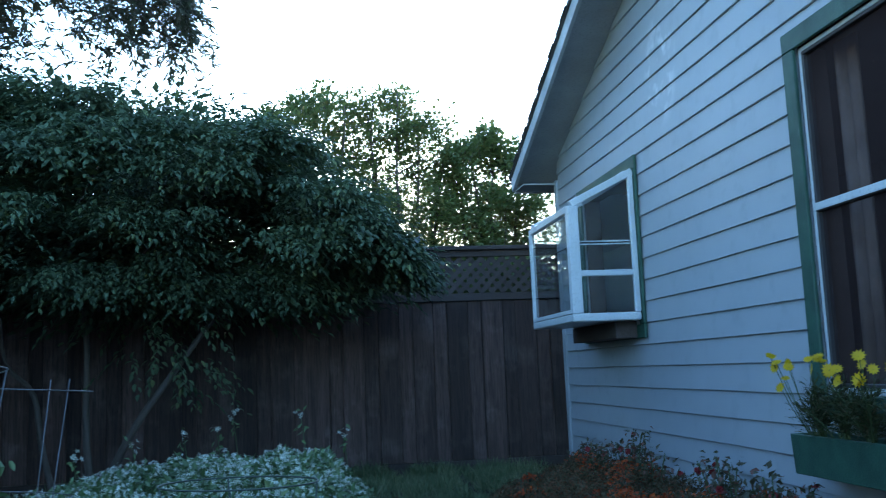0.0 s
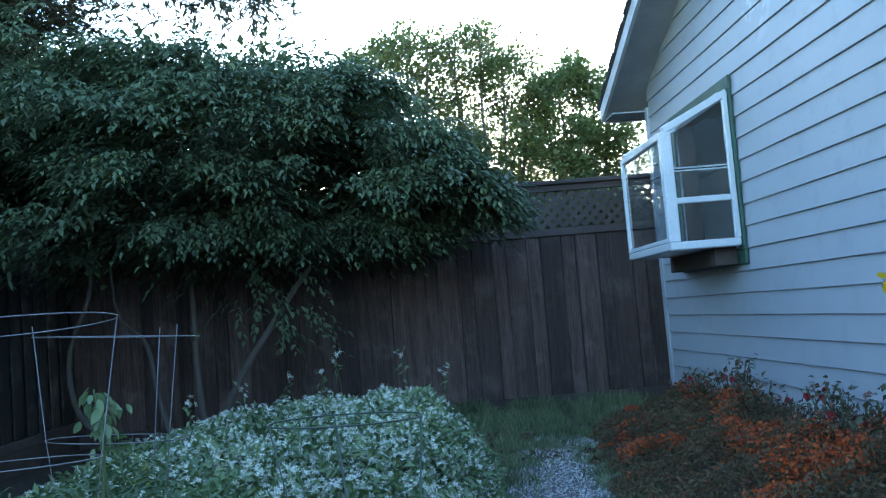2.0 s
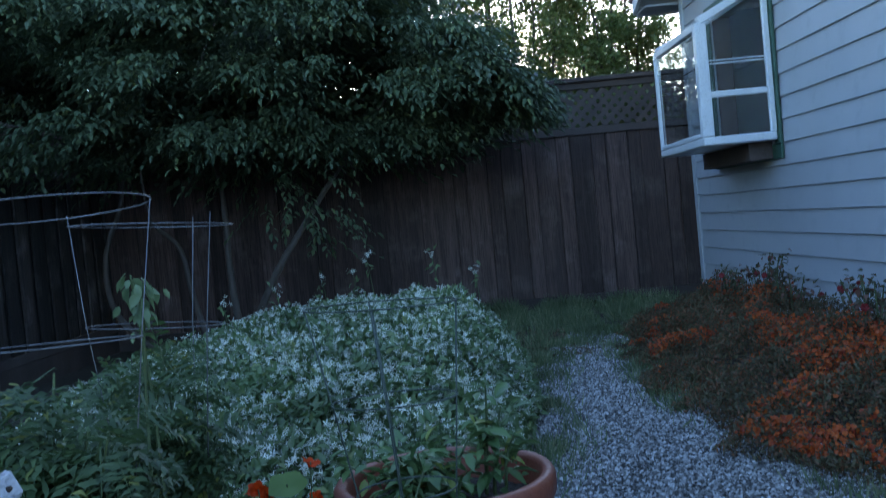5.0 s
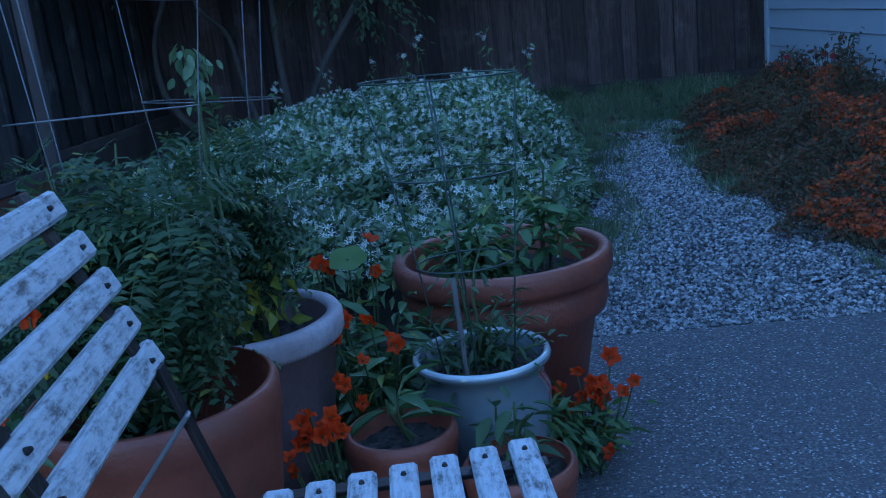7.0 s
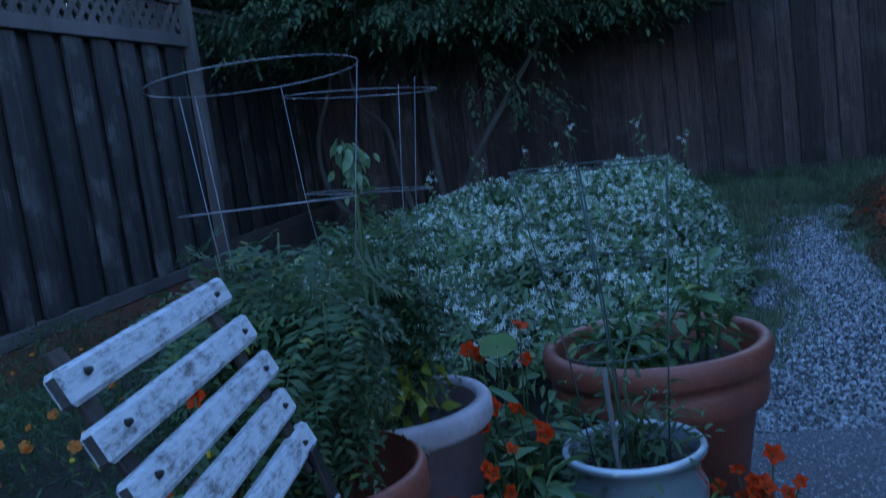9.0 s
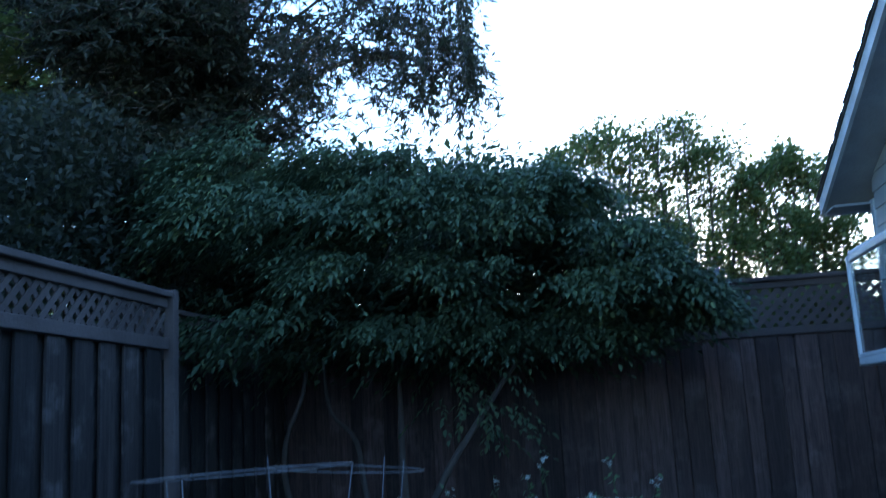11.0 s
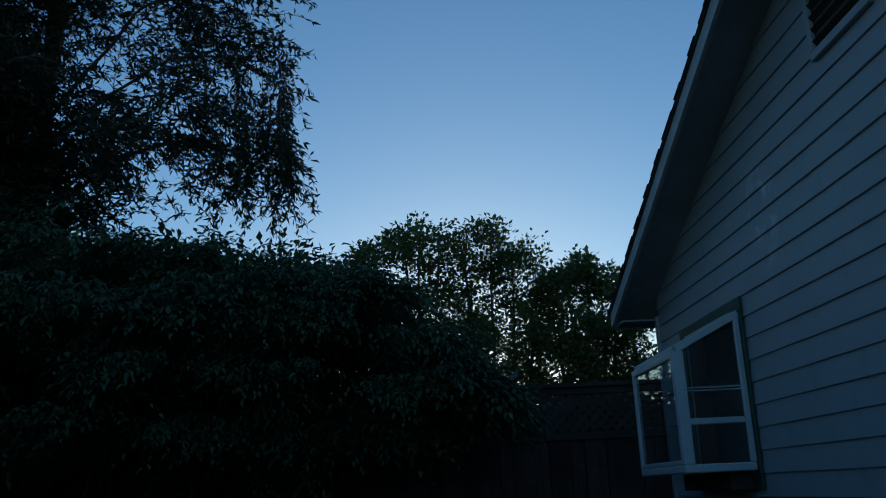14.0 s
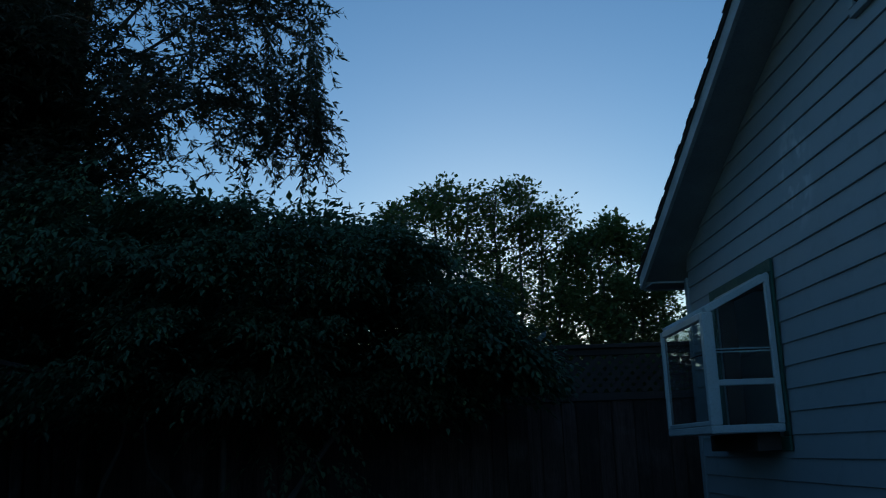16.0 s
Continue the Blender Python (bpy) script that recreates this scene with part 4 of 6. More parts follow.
def broad_tree():
    """Wide drooping tree that hangs over the back fence corner."""
    t = thing("broadleaf_tree", "wide dark green broadleaf tree hanging over the fence", "tree", (-1.9, 8.1, -0.02))
    inv = Matrix.Translation((1.9, -8.1, 0.02))
    stems = [
        ([(-1.75, 8.1, -0.05), (-1.82, 8.05, 0.30), (-1.83, 8.05, 0.9), (-1.9, 8.0, 1.5), (-2.1, 7.9, 2.4)], 0.045, 0.02),
        ([(-2.50, 8.1, -0.05), (-2.70, 8.05, 0.19), (-2.85, 8.0, 0.36), (-2.91, 8.0, 0.60), (-2.91, 8.0, 0.92), (-2.79, 7.95, 1.2), (-2.75, 7.95, 1.5), (-2.9, 7.8, 2.3)], 0.042, 0.018),
        ([(-1.75, 8.1, 0.02), (-1.60, 8.0, 0.26), (-1.43, 7.95, 0.63), (-1.15, 7.9, 0.97), (-0.8, 7.8, 1.5), (-0.3, 7.7, 2.1)], 0.05, 0.018),
        ([(-2.05, 8.1, -0.05), (-2.16, 8.05, 0.4), (-2.20, 8.0, 0.72), (-2.20, 8.0, 0.90), (-2.32, 8.0, 1.05), (-2.52, 8.0, 1.12), (-2.62, 7.9, 1.7)], 0.036, 0.016),
        ([(-1.9, 8.0, 1.5), (-1.4, 7.7, 2.1), (-0.8, 7.5, 2.6)], 0.028, 0.01),
        ([(-2.1, 7.9, 2.2), (-1.8, 7.6, 2.8), (-1.5, 7.6, 3.2)], 0.02, 0.008),
        ([(-0.8, 7.8, 1.5), (-0.1, 7.6, 1.75), (0.45, 7.5, 1.9)], 0.02, 0.008),
    ]
    # upper limbs lean back into the crown
    stems = [([(x, y + 0.45 * min(1.0, max(0.0, (z - 1.0) / 0.6)), z) for x, y, z in pts], a, b) for pts, a, b in stems]
    for i, (pts, a, b) in enumerate(stems):
        v, f = limb(pts, a * 0.80, b * 0.80, 0.012, i)
        me = as_mesh("limb" if i > 3 else "trunk", [inv @ Vector(q) for q in v], f, M_PALEBARK, True)
        part("limb" if i > 3 else "trunk", me, M_PALEBARK, t)
    # crown: sprays between an uneven top and underside
    xs = [-3.9, -3.3, -2.4, -1.05, -0.55, -0.28, 0.02, 0.35, 0.80]
    tops = [3.30, 3.36, 3.46, 3.30, 3.16, 2.99, 2.86, 2.46, 2.02]
    lows = [1.60, 1.56, 1.54, 1.54, 1.54, 1.46, 1.46, 1.58, 1.90]
    cs = []
    while len(cs) < 5600:
        x = rng.uniform(-3.9, 0.82)
        top = np.interp(x, xs, tops) + 0.16 * noise.noise(Vector((x * 2.1, 0, 3)))
        low = np.interp(x, xs, lows) + 0.16 * noise.noise(Vector((x * 1.7, 4, 0)))
        z = low + (top - low) * rng.random() ** 0.72
        f = (z - low) / max(0.2, top - low)
        front = 7.25 - 0.55 * math.sin(math.pi * min(1, max(0, f * 0.8 + 0.1))) - 0.2 * math.sin(2 * x)
        front += 0.6 * max(0.0, 1 - f * 1.7) ** 1.3
        front -= 0.95 * min(1.0, max(0.0, (-1.3 - x) / 1.0)) * max(0.0, 1.0 - 0.7 * f)
        if x > -0.3:
            front += (x + 0.3) * 0.45
        back = 8.75
        y = front + (back - front) * rng.random() ** 1.7
        if noise.noise(Vector((x * 1.25, y * 1.25, z * 3.6))) < 0.17:
            continue
        cs.append((x, y, z))
    for _ in range(26):
        u = rng.random()
        cs.append((-1.45 + 0.7 * rng.random(), 7.75 + 0.25 * rng.random(), 0.92 + 0.6 * u))
    cs = np.array(cs)
    out = cs - np.array([-1.5, 8.3, 2.2])
    pos, ways, normals, size, width = branchlets(cs, out, 12, 0.32, 0.070, 0.46, 0.45)
    me = scatter("crown", LEAF_OVATE, pos + np.array([1.9, -8.1, 0.02]), ways, normals, size, width, F_BROAD)
    part("crown", me, F_BROAD, t)
    inner = []
    for _ in range(1900):
        x = rng.uniform(-3.9, 0.45)
        inner.append((x, rng.uniform(8.2, 8.75), rng.uniform(1.7, np.interp(x, xs, tops) + 0.02)))
    inner = np.array(inner)
    pos, ways, normals, size, width = sprays(inner, 26, 0.15, 0.7, 0.2, 0.10, 0.5, inner - np.array([-1.5, 9.5, 2.0]))
    part("inner_crown", scatter("inner_crown", LEAF_THIN, pos + np.array([1.9, -8.1, 0.02]), ways, normals, size, width, F_BROAD), F_BROAD, t)
    # the loose tips that stand against the sky
    tip_c = []
    for _ in range(110):
        x = rng.uniform(-3.6, 0.1)
        tip_c.append((x, rng.uniform(7.2, 8.4), np.interp(x, xs, tops) + rng.uniform(-0.12, 0.07)))
    tip_c = np.array(tip_c)
    pos, ways, normals, size, width = sprays(tip_c, 12, 0.07, 0.8, 0.25, 0.078, 0.46, tip_c - np.array([-1.5, 8.0, 2.6]))
    part("young_growth", scatter("young_growth", LEAF, pos + np.array([1.9, -8.1, 0.02]), ways, normals, size, width, F_BROAD), F_BROAD, t)


def fine_tree():
    """Tall tree with long narrow hanging leaves, over the neighbour's corner."""
    base = (-3.9, 9.3, -0.02)
    t = thing("narrow_leaf_tree", "tall dark tree with long narrow hanging leaves", "tree", base)
    inv = Matrix.Translation((-base[0], -base[1], -base[2]))
    b = np.array([-base[0], -base[1], -base[2]])
    main = [(-3.9, 9.3, -0.05), (-3.95, 9.2, 1.6), (-3.8, 9.0, 3.2), (-3.6, 8.8, 5.0), (-3.4, 8.6, 7.2), (-3.3, 8.5, 8.6)]
    v, f = limb(main, 0.19, 0.05, 0.03, 3, 10)
    part("trunk", as_mesh("trunk", [inv @ Vector(q) for q in v], f, M_BARK, True), M_BARK, t)
    ends = []
    r = random.Random(5)
    specs = [((-3.7, 8.9, 4.2), (-2.6, 8.3, 5.1), (-1.75, 8.0, 5.0)), ((-3.6, 8.8, 5.0), (-2.4, 8.2, 6.1), (-1.35, 8.0, 6.0)), ((-3.5, 8.7, 6.0), (-2.6, 8.2, 7.1), (-1.9, 8.0, 7.2)),
             ((-3.4, 8.6, 7.0), (-2.9, 8.3, 8.2), (-2.3, 8.0, 8.5)), ((-3.8, 8.9, 3.6), (-3.0, 8.2, 4.3), (-2.3, 7.8, 4.4)), ((-3.7, 8.9, 4.5), (-4.6, 8.4, 5.4), (-5.4, 8.0, 5.4)),
             ((-3.6, 8.8, 5.4), (-4.6, 8.6, 6.8), (-5.3, 8.4, 7.2)), ((-3.5, 8.7, 6.2), (-3.3, 7.6, 7.0), (-3.1, 7.0, 7.1)), ((-3.8, 9.0, 4.0), (-3.7, 8.0, 4.9), (-3.6, 7.3, 5.0)),
             ((-3.7, 8.9, 4.2), (-4.3, 7.6, 4.9), (-4.5, 6.9, 4.7)), ((-3.6, 8.8, 5.4), (-4.3, 7.7, 6.4), (-4.6, 7.0, 6.4)), ((-3.6, 8.8, 3.4), (-4.3, 8.0, 4.0), (-4.9, 7.6, 3.9)),
             ((-3.6, 8.8, 4.8), (-2.2, 8.4, 5.6), (-1.2, 8.3, 5.45)), ((-3.7, 8.8, 4.0), (-2.4, 8.5, 4.7), (-1.55, 8.3, 4.55)), ((-3.6, 8.8, 4.4), (-2.1, 8.5, 4.75), (-1.25, 8.3, 4.35)), ((-2.1, 8.5, 4.7), (-1.5, 8.3, 4.5), (-1.12, 8.2, 4.1))]
    for i, (a, c, e) in enumerate(specs):
        v, f = limb([a, c, e], 0.026, 0.006, 0.07, 20 + i, 6)
        part("limb", as_mesh("limb", [inv @ Vector(q) for q in v], f, M_BARK, True), M_BARK, t)
        a, c, e = Vector(a), Vector(c), Vector(e)
        for k in range(400 if e.x > -3 else 700):
            u = r.random() ** 0.8
            p = a.lerp(c, u * 2) if u < 0.5 else c.lerp(e, u * 2 - 1)
            ends.append((p + Vector((r.gauss(0, 0.26), r.gauss(0, 0.28), r.gauss(0.05, 0.24))), (e - a).normalized()))
    pos, ways, nrm, twigs = [], [], [], []
    for k, (p, d) in enumerate(ends):
        if p.x > -0.95:
            continue
        # foliage hangs in separate clumps on the open side
        lump = 0.7 * noise.noise(Vector((p.x * 2.6, p.y * 0.7, p.z * 3.0))) + 0.6 * noise.noise(Vector((p.x * 5.5, p.y * 1.2, p.z * 5.5 + 9)))
        if lump < (-0.5 if p.x < -3.3 else -0.3 if p.z > 5.9 else 0.02 if p.z < 5.0 else 0.03):
            continue
        length = r.uniform(0.22, 0.46)
        side = Vector((r.gauss(0, 0.6), r.gauss(0, 0.6), 0)) + d * 0.5
        q = p.copy()
        pts = [q.copy()]
        steps = 7
        way = (side + Vector((0, 0, 0.15))).normalized()
        for s in range(steps):
            way = (way + Vector((0, 0, -0.17))).normalized()
            q = q + way * length / steps
            pts.append(q.copy())
            for j in range(3 if p.x < -3.0 else 2):
                pos.append(q + Vector((r.gauss(0, 0.012), r.gauss(0, 0.012), 0)))
                w = way * 0.6 + Vector((r.gauss(0, 0.6), r.gauss(0, 0.6), r.gauss(-0.15, 0.45)))
                ways.append(w)
                nrm.append((r.gauss(0, 1), r.gauss(0, 1), r.gauss(0.3, 1)))
        twigs.append(tube(pts[::3] + [pts[-1]], [0.005, 0.004, 0.003, 0.002, 0.002][: len(pts[::3]) + 1], 3))
    # strands that hang down at the outer edge of the crown
    for k in range(46):
        q = Vector((-1.55 + 0.56 * r.random() ** 0.7, 8.1 + r.gauss(0, 0.2), r.uniform(4.3, 5.7)))
        sway = Vector((r.gauss(0.04, 0.06), r.gauss(0, 0.06), -1)).normalized()
        pts = [q.copy()]
        for i in range(13):
            q = q + sway * 0.055 + Vector((r.gauss(0, 0.006), r.gauss(0, 0.006), 0))
            pts.append(q.copy())
            for j in range(3):
                pos.append(q.copy())
                ways.append(sway * 0.8 + Vector((r.gauss(0, 0.6), r.gauss(0, 0.6), 0.2)))
                nrm.append((r.gauss(0, 1), r.gauss(0, 1), r.gauss(0.3, 1)))
        twigs.append(tube(pts[::4] + [pts[-1]], [0.004, 0.003, 0.003, 0.002, 0.002][: len(pts[::4]) + 1], 3))
    pos = np.array([tuple(p) for p in pos])
    n = len(pos)
    me = scatter("crown", LEAF_THIN, pos + b, np.array([tuple(w) for w in ways]), np.array(nrm), 0.088 * (0.6 + 0.7 * rng.random(n)), 0.235 * (0.8 + 0.5 * rng.random(n)), F_FINE)
    part("crown", me, F_FINE, t)
    v, f = merge(twigs)
    tw = part("twig_work", as_mesh("twig_work", [inv @ Vector(q) for q in v], f, M_BARK), M_BARK, t)
    tw["kind"] = "stuff"


def back_tree(x, y, low, skyline, clumps, seed, label, leaf=0.08, loose=0.17):
    """A loose small-leaved tree behind the fence; skyline: crown height across its width."""
    t = thing("garden_tree", label, "tree", (x, y, -0.02), group="trees behind the fence")
    r = random.Random(seed)
    sx, sz = [p[0] - x for p in skyline], [p[1] for p in skyline]
    half = (sx[-1] - sx[0]) / 2
    mid_x = (sx[-1] + sx[0]) / 2

    def height(px, py):
        return float(np.interp(px, sx, sz)) * (1 + py / 13) + 0.22 * noise.noise(Vector((px * 7 + seed, py * 3, 1)))

    cents = []
    for k in range(5):
        ex = mid_x + half * (-0.8 + 0.4 * k) + r.gauss(0, 0.06)
        e = Vector((ex, r.gauss(0, 0.3), height(ex, 0) - 0.12))
        mid = Vector((e.x * 0.45 + r.gauss(0, 0.12), e.y * 0.5, e.z * 0.45))
        v, f = limb([(r.gauss(0, 0.05), r.gauss(0, 0.05), -0.03), mid, e], 0.05, 0.010, 0.05, seed + k, 6)
        part("trunk", as_mesh("trunk", v, f, M_BARK, True), M_BARK, t)
        for j in range(8):
            p = mid.lerp(e, r.uniform(0.25, 0.95))
            q = p + Vector((r.gauss(0, half * 0.4), r.gauss(0, 0.35), r.gauss(0.2, 0.25)))
            q.x = min(max(q.x, sx[0]), sx[-1])
            q.z = min(q.z, height(q.x, q.y) - 0.05)
            v, f = limb([p, q], 0.014, 0.004, 0.02, seed * 9 + j + k, 4)
            part("branch", as_mesh("branch", v, f, M_BARK, True), M_BARK, t)
            cents.append((q, 0.15))
            cents.append((p.lerp(q, 0.55), 0.14))
    for _ in range(clumps):
        px, py = r.uniform(sx[0], sx[-1]), r.uniform(-0.8, 0.8)
        h = height(px, py)
        pz = low + (h - low) * r.random() ** 0.9
        cents.append((Vector((px, py, pz)), loose * r.uniform(0.7, 1.3)))
    for _ in range(clumps // 3):
        px, py = r.uniform(sx[0], sx[-1]), r.uniform(-0.4, 0.4)
        cents.append((Vector((px, py, height(px, py) - r.uniform(0.03, 0.16))), 0.075))
    out = []
    for c, rad in cents:
        for _ in range(int(9 * rad / 0.15)):
            p = c + Vector((r.gauss(0, rad), r.gauss(0, rad), r.gauss(0, rad * 0.8)))
            gap = noise.noise(Vector((p.x * 2.3 + seed, p.y * 1.2, p.z * 2.6))) + 0.5 * noise.noise(Vector((p.x * 5.5, p.y * 3, p.z * 5.5 + seed)))
            if gap < -0.02 - 0.40 * max(0.0, 1 - (p.z - low) / (0.75 * (height(p.x, p.y) - low))) and r.random() < 0.85:
                continue
            if p.z < height(p.x, p.y) and sx[0] - 0.15 < p.x < sx[-1] + 0.15:
                out.append(tuple(p))
    # leafy shoots that stand above the crown
    for k in range(9):
        px, py = r.uniform(sx[0] + 0.1, sx[-1] - 0.1), r.uniform(-0.5, 0.5)
        a = Vector((px, py, height(px, py) - 0.30))
        b = a + Vector((r.gauss(0.05, 0.10), r.gauss(0, 0.06), r.uniform(0.25, 0.42)))
        v, f = limb([a, b], 0.006, 0.003, 0.015, seed * 13 + k, 4)
        part("shoot", as_mesh("shoot", v, f, M_BARK, True), M_BARK, t)
        for j in range(9):
            q = a.lerp(b, j / 8)
            out.append((q.x + r.gauss(0, 0.015), q.y + r.gauss(0, 0.015), q.z - 0.04))
    out = np.array(out)
    pos, ways, normals, size, width = sprays(out, 11, 0.065, 0.8, 0.1, leaf * 1.0, 0.62, out - np.array([mid_x, 0, 2.4]))
    part("crown", scatter("crown", LEAF_THIN, pos, ways, normals, size, width, F_BACK), F_BACK, t)


broad_tree()
fine_tree()
back_tree(0.2, 13.0, 1.3, [(-0.75, 4.55), (-0.58, 4.74), (-0.16, 4.86), (0.10, 5.02), (0.28, 5.20), (0.45, 5.08), (0.65, 4.95), (0.85, 4.5)], 85, 1, "leafy green garden tree standing behind the fence")
back_tree(1.35, 13.2, 1.3, [(0.62, 4.7), (0.80, 5.05), (1.04, 5.18), (1.21, 5.24), (1.42, 5.18), (1.62, 4.90), (1.85, 4.78), (2.12, 4.62), (2.24, 4.25)], 125, 2, "loose airy garden tree showing pale sky between leaves", 0.072, 0.14)
back_tree(2.75, 13.0, 1.0, [(2.15, 4.2), (2.35, 4.30), (2.58, 4.48), (2.74, 4.56), (2.92, 4.26), (3.05, 4.28), (3.19, 4.36), (3.38, 3.98)], 95, 3, "dense dark green garden tree behind the fence", 0.08, 0.18)
back_tree(3.9, 12.8, 1.0, [(3.15, 3.8), (3.4, 3.3), (3.65, 2.9), (4.0, 2.85), (4.4, 3.6), (4.9, 4.1), (5.4, 4.0)], 120, 4, "dense dark green garden tree behind the fence", 0.085, 0.18)
back_tree(-1.5, 12.4, 1.0, [(-2.8, 4.0), (-2.2, 4.2), (-1.6, 4.3), (-1.1, 4.3), (-0.6, 4.3)], 220, 5, "leafy green garden tree standing behind the fence", 0.085, 0.2)
back_tree(-3.7, 11.8, 1.0, [(-5.2, 4.9), (-4.6, 4.9), (-4.0, 4.4), (-2.9, 4.1), (-2.3, 4.0)], 420, 6, "leafy green garden tree standing behind the fence", 0.09, 0.22)
back_tree(2.0, 15.5, 0.8, [(0.2, 3.9), (1.0, 4.1), (1.8, 4.2), (2.6, 4.5), (3.4, 4.1), (3.9, 3.3), (4.3, 3.0)], 200, 7, "dense dark green garden tree behind the fence", 0.09, 0.2)
back_tree(-6.6, 12.0, 1.0, [(-9.2, 8.0), (-8.0, 8.8), (-7.0, 8.9), (-6.0, 8.4), (-5.35, 7.0)], 900, 8, "leafy green garden tree standing behind the fence", 0.09, 0.22)
back_tree(-6.2, 6.2, 1.0, [(-7.6, 4.8), (-6.9, 5.2), (-6.2, 5.3), (-5.5, 5.0), (-4.9, 4.6)], 420, 9, "leafy green garden tree standing behind the fence", 0.09, 0.22)


def hedge():
    """Dense shrubs close behind the back fence."""
    t = thing("hedge", "dense dark hedge growing behind the back fence", "hedge", (1.0, 9.8, -0.02))
    n = 46000
    x, y = rng.uniform(-4.4, 4.4, n), rng.uniform(-0.55, 0.6, n)
    top = 2.12 + 0.22 * bumps(x, y, 1.6, 31) - 0.38 * np.exp(-((x - 0.05) / 0.5) ** 2)
    z = top * rng.random(n) ** 0.6
    pos = np.stack([x, y, z], 1)
    me = scatter("foliage", LEAF_THIN, pos, rng.normal(size=(n, 3)), rng.normal(size=(n, 3)) + (0, -0.5, 0.8), 0.11 * (0.6 + 0.7 * rng.random(n)), 0.55, F_BACK)
    part("foliage", me, F_BACK, t)
    for k in range(9):
        px = -4 + k
        v, f = limb([(px, 0, 0), (px + 0.1, 0.05, 0.8), (px + 0.05 * (-1) ** k, 0, 1.7)], 0.03, 0.01, 0.04, 50 + k, 5)
        part("stem", as_mesh("stem", v, f, M_BARK), M_BARK, t)


def side_hedge():
    """Tall shrubs behind the side fence."""
    t = thing("hedge", "tall dark hedge growing behind the side fence", "hedge", (-3.75, 4.0, -0.02))
    n = 58000
    x, y = rng.uniform(-0.7, 0.38, n), rng.uniform(-0.9, 4.6, n)
    top = 3.1 + 0.9 * bumps(x, y, 0.9, 41) + 0.16 * y
    z = top * rng.random(n) ** 0.7
    pos = np.stack([x, y, z], 1)
    me = scatter("foliage", LEAF_THIN, pos, rng.normal(size=(n, 3)), rng.normal(size=(n, 3)) + (0.5, 0, 0.8), 0.078 * (0.6 + 0.7 * rng.random(n)), 0.42, F_FINE)
    part("foliage", me, F_FINE, t)
    for k in range(6):
        py = -0.7 + k * 0.9
        v, f = limb([(0, py, 0), (0.05, py + 0.1, 1.2), (0, py, 2.5)], 0.035, 0.01, 0.04, 80 + k, 5)
        part("stem", as_mesh("stem", v, f, M_BARK), M_BARK, t)


hedge()
side_hedge()


M_SHEDROOF = surface("weathered_grey_roof", (0.16, 0.17, 0.18), (0.10, 0.105, 0.11), 40, 4, 0.8, 0.3)


def far_roof():
    t = thing("neighbour_shed", "neighbour's shed with a weathered grey sloping roof", "shed", (1.0, 10.5, -0.02))
    part("wall", box_bm((-0.5, 0.02, 0), (0.28, 1.4, 1.85)), M_BARGE, t)
    bm = bmesh.new()
    prof = [(-0.62, 1.80), (0.34, 2.50), (0.34, 2.57), (-0.62, 1.87)]
    a = [bm.verts.new((x, -0.06, z)) for x, z in prof]
    b = [bm.verts.new((x, 1.5, z)) for x, z in prof]
    bm.faces.new(a[::-1])
    bm.faces.new(b)
    for i in range(4):
        bm.faces.new((a[i], a[(i + 1) % 4], b[(i + 1) % 4], b[i]))
    bmesh.ops.recalc_face_normals(bm, faces=bm.faces)
    part("roof", bm, M_SHEDROOF, t)
    part("gable", box_bm((0.2, 0.03, 1.855), (0.28, 1.4, 2.42)), M_SHEDROOF, t)


far_roof()


# ---- jasmine mound ----
def jasmine_height(x, y):
    cx = np.interp(y, [2.6, 3.5, 4.5, 5.5, 6.3], [-0.80, -0.84, -0.78, -0.68, -0.5])
    half = np.interp(y, [2.6, 3.2, 4.2, 5.4, 6.2, 6.6], [0.80, 1.10, 1.24, 1.20, 0.92, 0.3])
    u = np.clip(np.abs(x - cx) / half, 0, 1)
    h = np.interp(y, [2.55, 3.0, 4.0, 5.2, 6.0, 6.6], [0.20, 0.33, 0.42, 0.485, 0.495, 0.27])
    tilt = np.interp(x, [-1.7, -0.9, 0.2], [0.80, 0.94, 1.03])
    return h * tilt * (1 - u ** 6)


